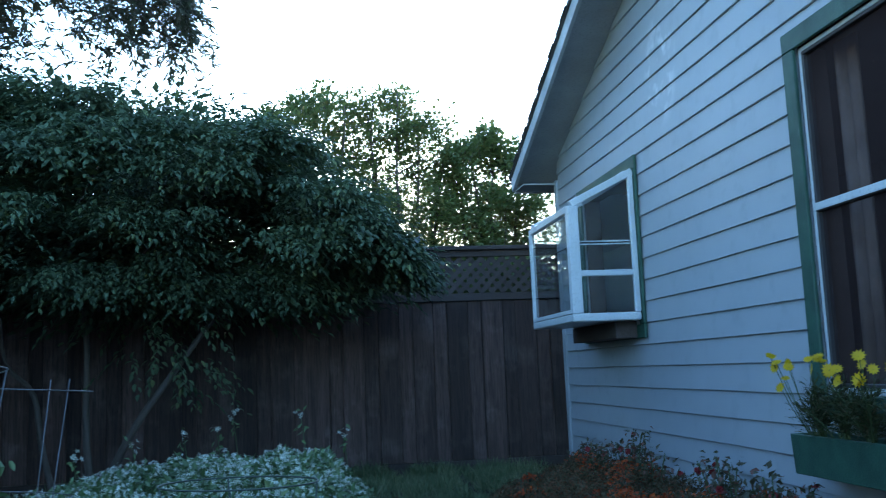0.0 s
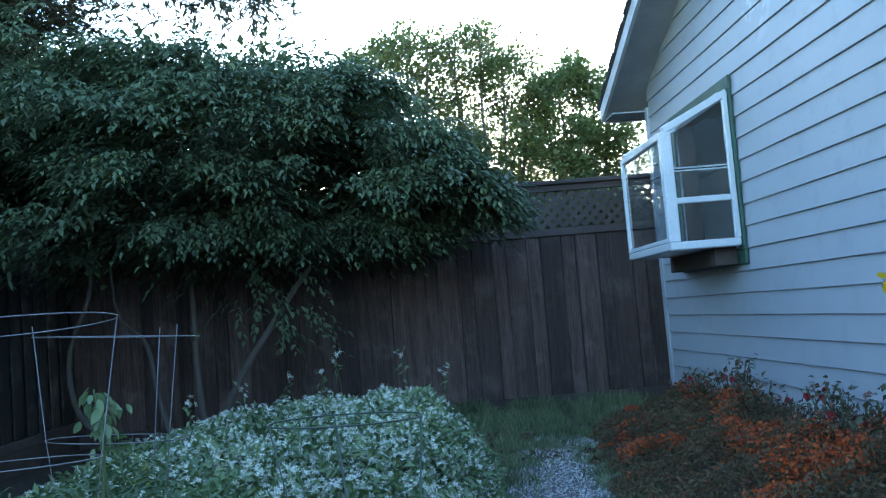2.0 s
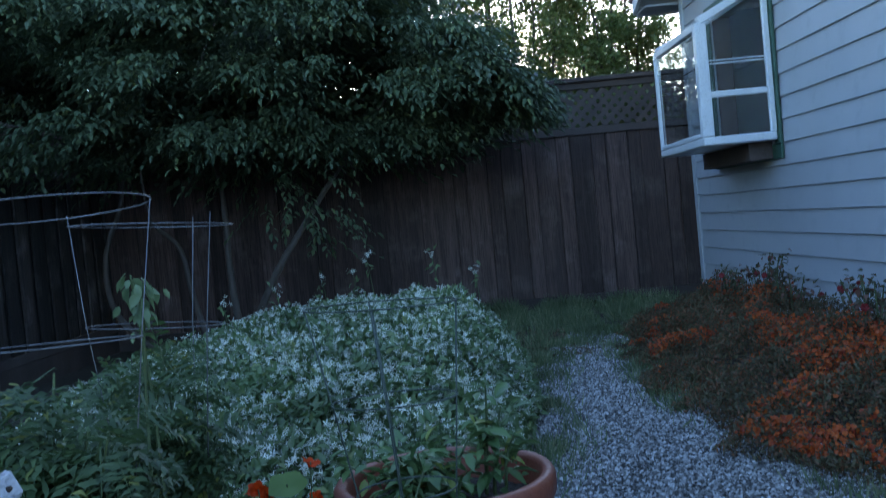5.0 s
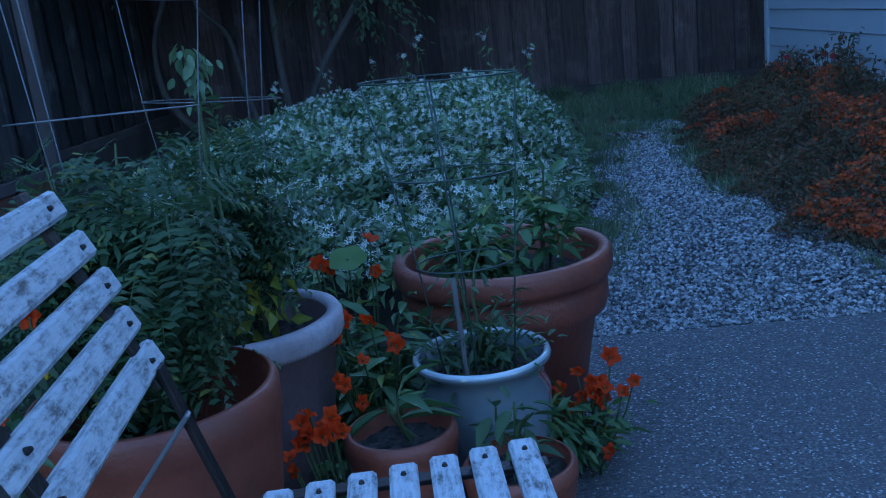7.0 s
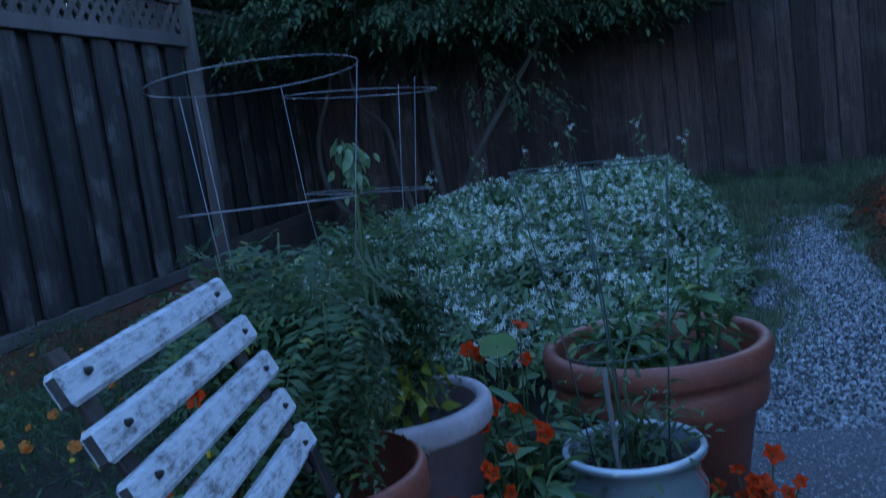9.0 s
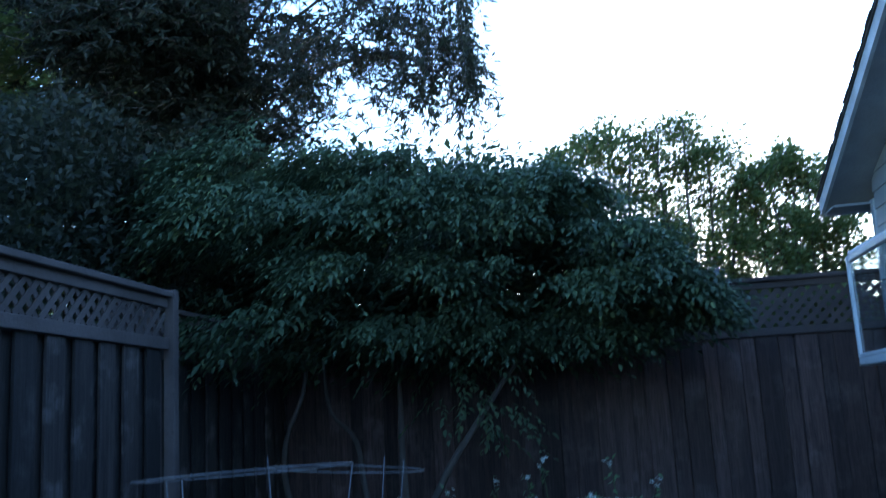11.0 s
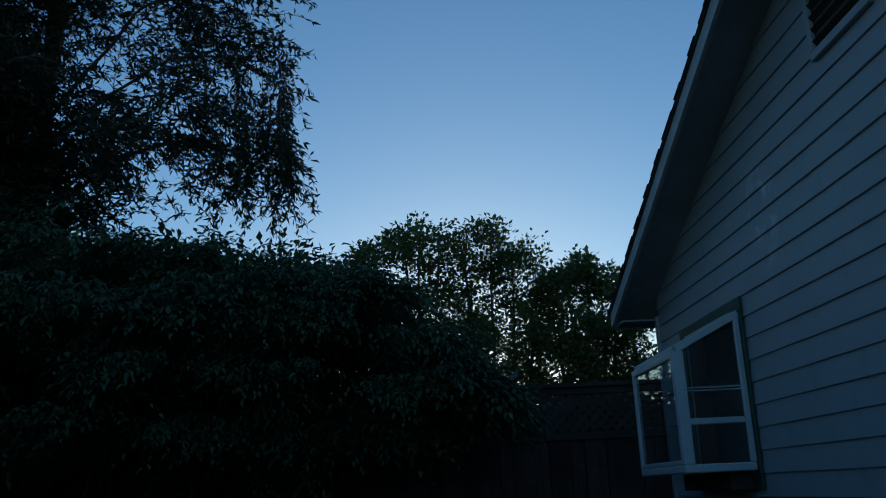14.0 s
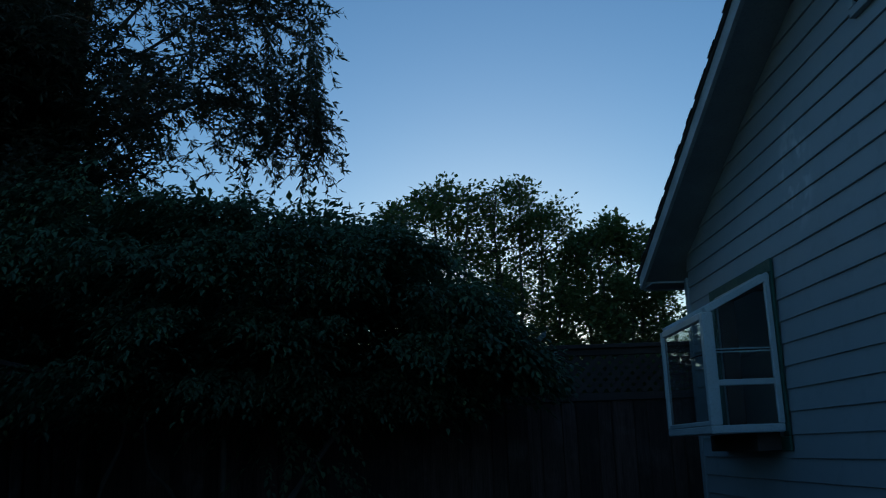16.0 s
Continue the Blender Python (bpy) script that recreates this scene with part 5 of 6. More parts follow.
def jasmine():
    t = thing("jasmine_shrub", "spreading star jasmine mound covered in white flowers", "shrub", (-0.65, 4.5, -0.02))
    o = np.array([0.65, -4.5, 0.02])
    n = 58000
    x, y = rng.uniform(-2.15, 0.62, n), rng.uniform(2.55, 6.6, n)
    h = jasmine_height(x, y)
    keep = h > 0.04
    x, y, h = x[keep], y[keep], h[keep]
    h = h * (1 + 0.22 * bumps(x, y, 4.5, 0)) + 0.03 * bumps(x, y, 14, 7)
    z = h * (0.25 + 0.75 * rng.random(len(x)) ** 0.28)
    m = len(x)
    pos = np.stack([x, y, z], 1)
    ways = rng.normal(size=(m, 3)) + np.array([0, -0.25, 0.1])
    normals = np.stack([rng.normal(size=m) * 0.5, rng.normal(size=m) * 0.5 - 0.25, np.ones(m)], 1)
    part("foliage", scatter("foliage", LEAF, pos + o, ways, normals, 0.050 * (0.6 + 0.7 * rng.random(m)), 0.44, F_JASMINE), F_JASMINE, t)
    n = 26000
    x, y = rng.uniform(-2.1, 0.60, n), rng.uniform(2.6, 6.5, n)
    h = jasmine_height(x, y)
    dens = bumps(x, y, 3.2, 11) + 0.8 * bumps(x, y, 15, 17)
    keep = (h > 0.06) & (dens > -0.34 + 0.25 * rng.random(n)) & (rng.random(n) < np.interp(x, [-2.1, -1.5, -0.9], [0.25, 0.40, 1.0]))
    x, y, h = x[keep], y[keep], h[keep]
    h = h * (1 + 0.22 * bumps(x, y, 4.5, 0)) + 0.03 * bumps(x, y, 14, 7)
    m = len(x)
    z = h * (0.78 + 0.25 * rng.random(m)) + 0.016
    nn = unit(rng.normal(size=(m, 3)) * 0.7 + np.array([0, -0.6, 0.8]))
    way = unit(np.cross(nn, rng.normal(size=(m, 3))))
    me = scatter("blossom", JASMINE_FLOWER, np.stack([x, y, z], 1) + o, way, nn, 0.0175 * (0.65 + 0.5 * rng.random(m)), 0.85, F_STAR)
    part("blossom", me, F_STAR, t, "small white star flowers")["kind"] = "stuff"
    # stray shoots above the mound
    for px, py, pz in ((-0.46, 6.0, 0.74), (-0.54, 5.8, 0.66), (-0.03, 5.75, 0.72), (-1.28, 5.4, 0.56), (-1.0, 5.6, 0.60), (0.22, 5.6, 0.62), (-0.75, 5.9, 0.63)):
        v, f = tube([(px + 0.65 + 0.03, py - 4.5, pz - 0.24), (px + 0.65 + 0.015, py - 4.5, pz - 0.1), (px + 0.65, py - 4.5, pz + 0.02)], [0.003, 0.0025, 0.002], 4)
        part("shoot", as_mesh("shoot", v, f, M_STEM), M_STEM, t)
        k = 5
        p = np.array([px, py, pz + 0.02]) + o + rng.normal(size=(k, 3)) * 0.018
        for q in p:
            part("flower", scatter("flower", JASMINE_FLOWER, q[None], rng.normal(size=(1, 3)), rng.normal(size=(1, 3)), 0.02, 1.0, F_STAR), F_STAR, t)
        k = 8
        p = np.array([px, py, pz - 0.05]) + o + rng.normal(size=(k, 3)) * np.array([0.02, 0.02, 0.05])
        part("leaves", scatter("leaves", LEAF, p, rng.normal(size=(k, 3)), rng.normal(size=(k, 3)) + (0, 0, 1), 0.045, 0.42, F_JASMINE), F_JASMINE, t)


jasmine()


# ---- flower bed by the house ----
def bed_height(x, y):
    left = np.interp(y, [2.2, 2.8, 3.3, 4.1, 5.0, 5.8, 6.6, 7.6], [1.30, 1.16, 1.05, 0.98, 1.04, 1.14, 1.30, 1.70])
    left = left + 0.05 * np.sin(9 * y + 1) + 0.045 * np.sin(17 * y + 5 * x) + 0.05 * np.sin(5.3 * y)
    rise = np.clip((x - left) / 0.55, 0, 1)
    h = 0.15 + 0.14 * np.clip((x - left) / 0.9, 0, 1)
    fade = np.clip((y - 1.9) / 0.5, 0, 1) * np.clip((7.8 - y) / 0.6, 0, 1)
    return h * np.sqrt(rise) * fade


def flower_bed():
    t = thing("flower_bed", "low bed of dark foliage with many orange flowers along the wall", "flower bed", (1.7, 4.5, -0.02))
    o = np.array([-1.7, -4.5, 0.02])
    n = 120000
    x, y = rng.uniform(0.95, 2.24, n), rng.uniform(1.9, 7.7, n)
    h = bed_height(x, y)
    keep = h > 0.03
    x, y, h = x[keep], y[keep], h[keep]
    h = h * (1 + 0.7 * bumps(x, y, 3.6, 2)) + 0.055 * bumps(x, y, 9, 3)
    m = len(x)
    z = h * (0.12 + 0.88 * rng.random(m) ** 0.4)
    pos = np.stack([x, y, z], 1)
    ways = rng.normal(size=(m, 3)) + np.array([-0.15, -0.15, 0.45])
    normals = rng.normal(size=(m, 3)) * 0.6 + np.array([-0.2, -0.3, 0.8])
    part("foliage", scatter("foliage", LEAF_THIN, pos + o, ways, normals, 0.024 * (0.4 + 0.9 * rng.random(m)), 0.36, F_BED), F_BED, t)
    n = 60000
    x, y = rng.uniform(0.95, 2.2, n), rng.uniform(2.2, 7.4, n)
    h = bed_height(x, y)
    dens = bumps(x * 0.8, y, 2.6, 21) + 0.55 * bumps(x, y, 8.5, 33)
    keep = (h > 0.07) & (dens > 0.08 + 0.42 * rng.random(n))
    x, y, h = x[keep], y[keep], h[keep]
    h = h * (1 + 0.7 * bumps(x, y, 3.6, 2)) + 0.055 * bumps(x, y, 9, 3)
    m = len(x)
    z = h * (0.62 + 0.42 * rng.random(m)) + 0.01
    nn = unit(rng.normal(size=(m, 3)) * 0.6 + np.array([-0.3, -0.6, 0.7]))
    way = unit(np.cross(nn, rng.normal(size=(m, 3))))
    part("blossom", scatter("blossom", ROUND_FLOWER, np.stack([x, y, z], 1) + o, way, nn, 0.0082 * (0.45 + 0.85 * rng.random(m)), 1.0, F_ORANGE), F_ORANGE, t, "small orange blooms")["kind"] = "stuff"


flower_bed()


def rose_bush(x, y, top, stems, seed, label, flowers=6):
    t = thing("rose_bush", label, "shrub", (x, y, -0.02), group="rose bushes by the wall")
    r = random.Random(seed)
    pos, fl = [], []
    for k in range(stems):
        a = r.uniform(0, 6.28)
        e = Vector((0.16 * math.cos(a) * r.random(), 0.22 * math.sin(a), top * r.uniform(0.75, 1.0)))
        pts = [Vector((r.gauss(0, 0.03), r.gauss(0, 0.03), 0)), Vector((e.x * 0.5, e.y * 0.6, e.z * 0.6)), e]
        v, f = limb(pts, 0.006, 0.003, 0.012, seed * 7 + k, 5)
        part("stem", as_mesh("stem", v, f, M_STEM), M_STEM, t)
        for j in range(34):
            u = r.uniform(0.35, 1.0)
            p = pts[0].lerp(pts[1], u * 2) if u < 0.5 else pts[1].lerp(pts[2], u * 2 - 1)
            pos.append(p + Vector((r.gauss(0, 0.035), r.gauss(0, 0.035), r.gauss(0, 0.03))))
        if k < flowers:
            fl.append(e + Vector((0, 0, -0.1 * r.random())))
    pos = np.array([tuple(p) for p in pos])
    n = len(pos)
    part("foliage", scatter("foliage", LEAF, pos, rng.normal(size=(n, 3)) + (0, 0, -0.2), rng.normal(size=(n, 3)) * 0.5 + (0, 0, 1), 0.046 * (0.6 + 0.6 * rng.random(n)), 0.55, F_ROSE), F_ROSE, t)
    for p in fl:
        k = 3
        q = np.array([tuple(p)] * k)
        part("flower", scatter("flower", ROUND_FLOWER, q, rng.normal(size=(k, 3)), rng.normal(size=(k, 3)) * 0.4 + (-0.5, -0.5, 0.6), 0.02, 1.0, F_RED), F_RED, t)


rose_bush(2.12, 5.9, 0.58, 7, 1, "leggy rose bush with dark leaves against the wall", 3)
rose_bush(2.10, 5.45, 0.46, 6, 2, "leggy rose bush with dark leaves against the wall", 1)
rose_bush(2.08, 4.35, 0.50, 9, 3, "rose bush with dark red flowers under the window box", 4)
rose_bush(2.05, 3.85, 0.48, 9, 4, "rose bush with dark red flowers under the window box", 4)
rose_bush(2.08, 6.6, 0.44, 6, 5, "leggy rose bush with dark leaves against the wall", 2)


# ---- grass ----
def grass(name, spots, label):
    """Blades in soft-edged clumps: centre, spread, blade count and height."""
    pos, size = [], []
    for cx, cy, sx, sy, count, tall in spots:
        x, y = rng.normal(cx, sx, count), rng.normal(cy, sy, count)
        d = bumps(x, y, 4.0, 5)
        k = (d > -0.15) & (y < 8.8) & (x > -2.72) & (x < 2.2)
        pos.append(np.stack([x[k], y[k], np.full(k.sum(), -0.03)], 1))
        size.append(tall * (0.4 + 0.9 * rng.random(k.sum())) * (0.8 + 0.5 * d[k]))
    pos, size = np.concatenate(pos), np.concatenate(size)
    n = len(pos)
    ways = np.stack([rng.normal(size=n) * 0.5, rng.normal(size=n) * 0.5, np.ones(n)], 1)
    me = scatter(name, LEAF_THIN, pos, ways, rng.normal(size=(n, 3)), size, 0.06, F_GRASS)
    return single(name, me, F_GRASS, label, "grass", kind="stuff")


grass("grass", [(0.7, 8.62, 1.1, 0.12, 7000, 0.16), (-1.2, 8.6, 0.9, 0.12, 3000, 0.17), (0.9, 8.0, 0.9, 0.45, 14000, 0.13), (-1.0, 8.2, 1.2, 0.4, 8000, 0.14), (1.7, 7.4, 0.35, 0.4, 4000, 0.14), (1.16, 5.3, 0.09, 0.6, 3200, 0.09), (1.2, 3.3, 0.07, 0.25, 500, 0.07), (1.0, 4.7, 0.06, 0.3, 900, 0.06),
                (0.44, 4.7, 0.07, 0.55, 3400, 0.10), (0.60, 5.7, 0.09, 0.35, 2600, 0.10), (0.80, 6.3, 0.12, 0.25, 2400, 0.10), (1.05, 6.85, 0.25, 0.15, 2600, 0.10), (0.36, 3.6, 0.08, 0.3, 1500, 0.08), (0.42, 4.4, 0.13, 0.5, 3000, 0.06), (1.28, 2.75, 0.1, 0.2, 1200, 0.10), (1.3, 6.9, 0.25, 0.3, 2200, 0.10), (1.25, 2.9, 0.06, 0.3, 500, 0.08), (1.04, 4.4, 0.05, 0.35, 1100, 0.11), (1.12, 5.1, 0.06, 0.40, 1400, 0.12), (0.40, 4.1, 0.07, 0.40, 1000, 0.09)], "rough green grass at the path edges and fence foot")


def litter():
    n = 500
    x, y = rng.uniform(0.3, 1.1, n), rng.uniform(5.8, 7.2, n)
    pos = np.stack([x, y, np.full(n, 0.004)], 1)
    ways = rng.normal(size=(n, 3)) * np.array([1, 1, 0.15])
    single("fallen_leaves", scatter("fallen_leaves", LEAF, pos, ways, rng.normal(size=(n, 3)) * 0.3 + (0, 0, 1), 0.05 * (0.5 + rng.random(n)), 0.5, F_LITTER), F_LITTER, "dry brown fallen leaves on the path end", "leaf litter", kind="stuff")


litter()


# ---- marigolds behind the chair ----
def marigold_bed():
    t = thing("marigold_bed", "low feathery marigolds with orange and yellow blooms", "flower bed", (-1.6, 2.0, -0.02))
    o = np.array([1.6, -2.0, 0.02])
    n = 42000
    x, y = rng.uniform(-2.55, -0.78, n), rng.uniform(0.6, 3.4, n)
    h = 0.24 * (1 + 0.6 * bumps(x, y, 2.6, 9)) * np.clip((y - 0.5) / 0.5, 0.2, 1)
    k = bumps(x, y, 1.9, 14) > -0.25
    x, y, h = x[k], y[k], h[k]
    m = len(x)
    pos = np.stack([x, y, h * rng.random(m) ** 0.6], 1)
    part("foliage", scatter("foliage", LEAF_THIN, pos + o, rng.normal(size=(m, 3)) + (0, 0, 0.5), rng.normal(size=(m, 3)) + (0, 0, 0.5), 0.038 * (0.5 + 0.8 * rng.random(m)), 0.16, F_TOMATO), F_TOMATO, t)
    for a, b, c in ((-1.66, 1.95, 0.25), (-1.61, 1.99, 0.23), (-1.41, 1.92, 0.25), (-1.67, 2.19, 0.25)):
        q = np.array([[a, b, c]] * 3) + o + rng.normal(size=(3, 3)) * 0.003
        nm = np.array([[0.3, -0.6, 0.8]] * 3) + rng.normal(size=(3, 3)) * 0.3
        part("bloom", scatter("bloom", ROUND_FLOWER, q, np.cross(nm, rng.normal(size=(3, 3))), nm, np.array([0.018, 0.015, 0.011]), 1.0, F_MARIGOLD), F_MARIGOLD, t)
    for mat, count in ((F_MARIGOLD, 60), (F_YELLOW, 24)):
        x, y = rng.uniform(-2.4, -0.85, count), rng.uniform(0.8, 3.2, count)
        z = 0.16 + 0.15 * rng.random(count)
        for a, b, c in zip(x, y, z):
            q = np.array([[a, b, c]] * 2) + o
            nm = np.array([[0.2, -0.5, 0.9]] * 2) + rng.normal(size=(2, 3)) * 0.25
            part("bloom", scatter("bloom", ROUND_FLOWER, q, np.cross(nm, rng.normal(size=(2, 3))), nm, 0.010 * (0.6 + 0.7 * rng.random()), 1.0, mat), mat, t)


marigold_bed()


# ---- pots ----
def pot(name, place, r, height, base, mat, label, rim=0.05, lip=0.018, band=False, soil_drop=0.05, glazed=False, wall=0.03, rim_mat=None):
    t = thing(name, label, "plant pot", place, group="plant pots on the patio")
    w = 0.016
    prof = [(base, 0), (base + 0.004, 0.006)]
    zr = height - rim
    if glazed:
        for k in range(1, 9):
            f = k / 9
            prof.append((base + (r - base) * f + 0.012 * math.sin(math.pi * f), zr * f))
        prof += [(r - 0.012, zr), (r - 0.002, height - 0.016), (r + 0.004, height - 0.011), (r + 0.005, height - 0.005), (r + 0.002, height - 0.001), (r - 0.004, height)]
    else:
        if band:
            zb = height - rim - 0.075
            prof += [(base + (r - 0.03 - base) * zb / zr, zb - 0.02), (r - 0.020, zb - 0.002), (r - 0.013, zb + 0.02), (r - 0.013, zb + 0.055), (r - 0.022, zr - 0.004)]
        else:
            prof += [(base + (r - lip - base) * 0.5, zr * 0.5), (r - lip, zr - 0.003)]
        prof += [(r - 0.004, zr + 0.003), (r, zr + 0.012), (r, height - 0.012), (r - 0.006, height - 0.002), (r - 0.012, height)]
    ri = r - wall if not glazed else r - 0.012
    prof += [(ri + 0.004, height - 0.002), (ri, height - 0.012), (ri - 0.006, height - soil_drop - 0.03), (ri - 0.02, height - soil_drop - 0.05)]
    body = part("body", lathe_bm(prof, 56, 0.006), mat, t, "", True)
    if glazed:
        # added ring whose paler colour stands in for the rim's sky highlight
        ring = [((r - 0.003) * math.cos(k * math.pi / 28), (r - 0.003) * math.sin(k * math.pi / 28), height - 0.004) for k in range(56)]
        v, f = tube(ring, 0.0068, 12, True)
        part("rim", as_mesh("rim", v, f, rim_mat, True), rim_mat, t, "glazed rim with the sky highlight put into its colour")
    elif rim_mat is not None:
        body.data.materials.append(rim_mat)
        for p in body.data.polygons:
            if p.center.z > zr and math.hypot(p.center.x, p.center.y) > ri - 0.004:
                p.material_index = 1
    bm = bmesh.new()
    rs = ri - 0.004
    mid = bm.verts.new((0, 0, height - soil_drop + 0.008))
    rings = [[bm.verts.new((rs * q * math.cos(a), rs * q * math.sin(a), height - soil_drop + 0.012 * noise.noise(Vector((8 * q * math.cos(a), 8 * q * math.sin(a), r * 9))))) for a in [2 * math.pi * k / 28 for k in range(28)]] for q in (0.3, 0.6, 0.85, 1.0)]
    for k in range(28):
        bm.faces.new((mid, rings[0][k], rings[0][(k + 1) % 28]))
    for a, b in zip(rings, rings[1:]):
        for k in range(28):
            bm.faces.new((a[k], b[k], b[(k + 1) % 28], a[(k + 1) % 28]))
    bmesh.ops.recalc_face_normals(bm, faces=bm.faces)
    part("soil", bm, M_POTSOIL, t, "dark potting soil")
    return t


POT_A, POT_B, POT_C, POT_D, POT_E, POT_F = (-0.018, 1.985, 0.0), (-0.502, 1.645, 0.0), (-0.507, 1.20, 0.0), (-0.069, 1.625, 0.0), (-0.208, 1.444, 0.0), (-0.015, 1.392, 0.0)
pot("terracotta_pot", POT_A, 0.240, 0.395, 0.150, M_TERRA, "large red terracotta pot with a thick rolled rim", 0.055, 0.02, True, 0.07)
pot("terracotta_pot", POT_B, 0.182, 0.400, 0.115, M_TERRA_PALE, "tall pale pinkish clay pot with a wide rim", 0.050, 0.018, False, 0.06, rim_mat=M_RIM_PALE)
pot("terracotta_pot", POT_C, 0.172, 0.450, 0.120, M_TERRA, "tall plain red terracotta pot behind the chair", 0.060, 0.004, False, 0.12, False, 0.016)
pot("glazed_pot", POT_D, 0.124, 0.300, 0.085, M_GLAZE, "pale blue-grey glazed ceramic pot with shiny rim", 0.04, 0.01, False, 0.03, True, rim_mat=M_RIM_HIGHLIGHT)
pot("terracotta_pot", POT_E, 0.096, 0.250, 0.066, M_TERRA, "small plain terracotta pot with a young plant", 0.04, 0.003, False, 0.035, False, 0.012)
pot("terracotta_pot", POT_F, 0.094, 0.200, 0.062, M_TERRA, "small plain terracotta pot with a young plant", 0.04, 0.003, False, 0.03, False, 0.012)


# ---- wire cages ----
def cage(name, foot, rings, legs, wire, mat, label, stub=0.03):
    """rings: (centre, radius, tilt x, tilt y) from the top down; legs run through them to the foot."""
    t = thing(name, label, "plant support", foot, group="wire plant cages")
    o = Vector(foot)
    loops = []
    for c, r, tx, ty in rings:
        pts = []
        for k in range(40):
            a = 2 * math.pi * k / 40
            p = Vector((r * math.cos(a), r * math.sin(a), 0))
            p.z = p.x * tx + p.y * ty
            pts.append(Vector(c) + p - o)
        v, f = tube(pts, wire, 6, True)
        part("ring", as_mesh("ring", v, f, mat, True), mat, t)
        loops.append((c, r, tx, ty))
    for ang in legs:
        pts = []
        for i, (c, r, tx, ty) in enumerate(loops):
            p = Vector((math.cos(ang), math.sin(ang), 0)) * (r - wire)
            p.z = p.x * tx + p.y * ty + (stub if i == 0 else 0)
            pts.append(Vector(c) + p - o)
        pts.append(Vector((math.cos(ang) * rings[-1][1] * 0.7, math.sin(ang) * rings[-1][1] * 0.7, 0.0)))
        v, f = tube(pts, wire, 6)
        part("leg", as_mesh("leg", v, f, mat, True), mat, t)
    return t


cage("wire_cage", (-0.52, 1.24, 0.36), [((-0.520, 1.262, 1.004), 0.150, 0.045, -0.05), ((-0.512, 1.232, 0.824), 0.122, 0.0, -0.065), ((-0.515, 1.225, 0.45), 0.075, 0, 0)],
     [math.radians(a) for a in (14, 150, 161)], 0.00105, M_WIRE, "conical galvanised wire tomato cage in a pot", 0.0)
cage("wire_cage", (-0.50, 1.67, 0.34), [((-0.505, 1.712, 0.981), 0.145, -0.07, -0.025), ((-0.503, 1.675, 0.800), 0.120, -0.075, -0.06), ((-0.50, 1.66, 0.42), 0.075, 0, 0)],
     [math.radians(a) for a in (74, 331, 195)], 0.00105, M_WIRE, "conical galvanised wire tomato cage in a pot", 0.02)
cage("green_wire_cage", (-0.072, 1.585, 0.26), [((-0.100, 1.690, 0.797), 0.140, -0.02, -0.03), ((-0.087, 1.640, 0.632), 0.112, 0.0, -0.06), ((-0.078, 1.610, 0.478), 0.088, 0.02, -0.05)],
     [math.radians(a) for a in (0, 103, 195, 268)], 0.0017, M_GREENWIRE, "green coated wire plant cage in the glazed pot", 0.0)


def cane():
    v, f = tube([(-0.085, 1.50, 0.02), (-0.092, 1.55, 0.25), (-0.104, 1.60, 0.452)], [0.006, 0.0055, 0.005], 7)
    single("garden_stake", as_mesh("garden_stake", v, f, M_BAMBOO, True), M_BAMBOO, "short grey weathered wooden plant stake", "plant stake")


cane()


# ---- potted plants ----
def stemmed_plant(name, place, label, stems, leaf_mat, leaf_len, aspect, per_stem, spread, seed, template=LEAF_FINE, droop=0.35, group="potted plants", start=0.18):
    """stems: end points relative to the foot. Leaves grow along the upper stems."""
    t = thing(name, label, "plant", place, group=group)
    r = random.Random(seed)
    pos, ways, nrm = [], [], []
    for k, e in enumerate(stems):
        e = Vector(e)
        a = Vector((e.x * 0.15 + r.gauss(0, 0.01), e.y * 0.15 + r.gauss(0, 0.01), 0))
        mid = Vector((e.x * 0.5 + r.gauss(0, 0.015), e.y * 0.5 + r.gauss(0, 0.015), e.z * 0.6))
        v, f = limb([a, mid, e], 0.0045, 0.002, 0.008, seed * 31 + k, 5)
        part("stem", as_mesh("stem", v, f, M_STEM), M_STEM, t)
        for j in range(per_stem):
            u = r.uniform(start, 1.0)
            p = a.lerp(mid, u * 2) if u < 0.5 else mid.lerp(e, u * 2 - 1)
            w = Vector((r.gauss(0, 1), r.gauss(0, 1), r.gauss(0.1, 0.4))).normalized()
            dist = abs(r.gauss(0, spread))
            pos.append(p + w * dist)
            ways.append(w + Vector((0, 0, -droop)))
            nrm.append((r.gauss(0, 0.35), r.gauss(0, 0.35), 1.0))
    pos = np.array([tuple(p) for p in pos])
    n = len(pos)
    me = scatter("leaves", template, pos, np.array([tuple(w) for w in ways]), np.array(nrm), leaf_len * (0.55 + 0.7 * rng.random(n)), aspect * (0.8 + 0.4 * rng.random(n)), leaf_mat)
    part("foliage", me, leaf_mat, t)
    return t


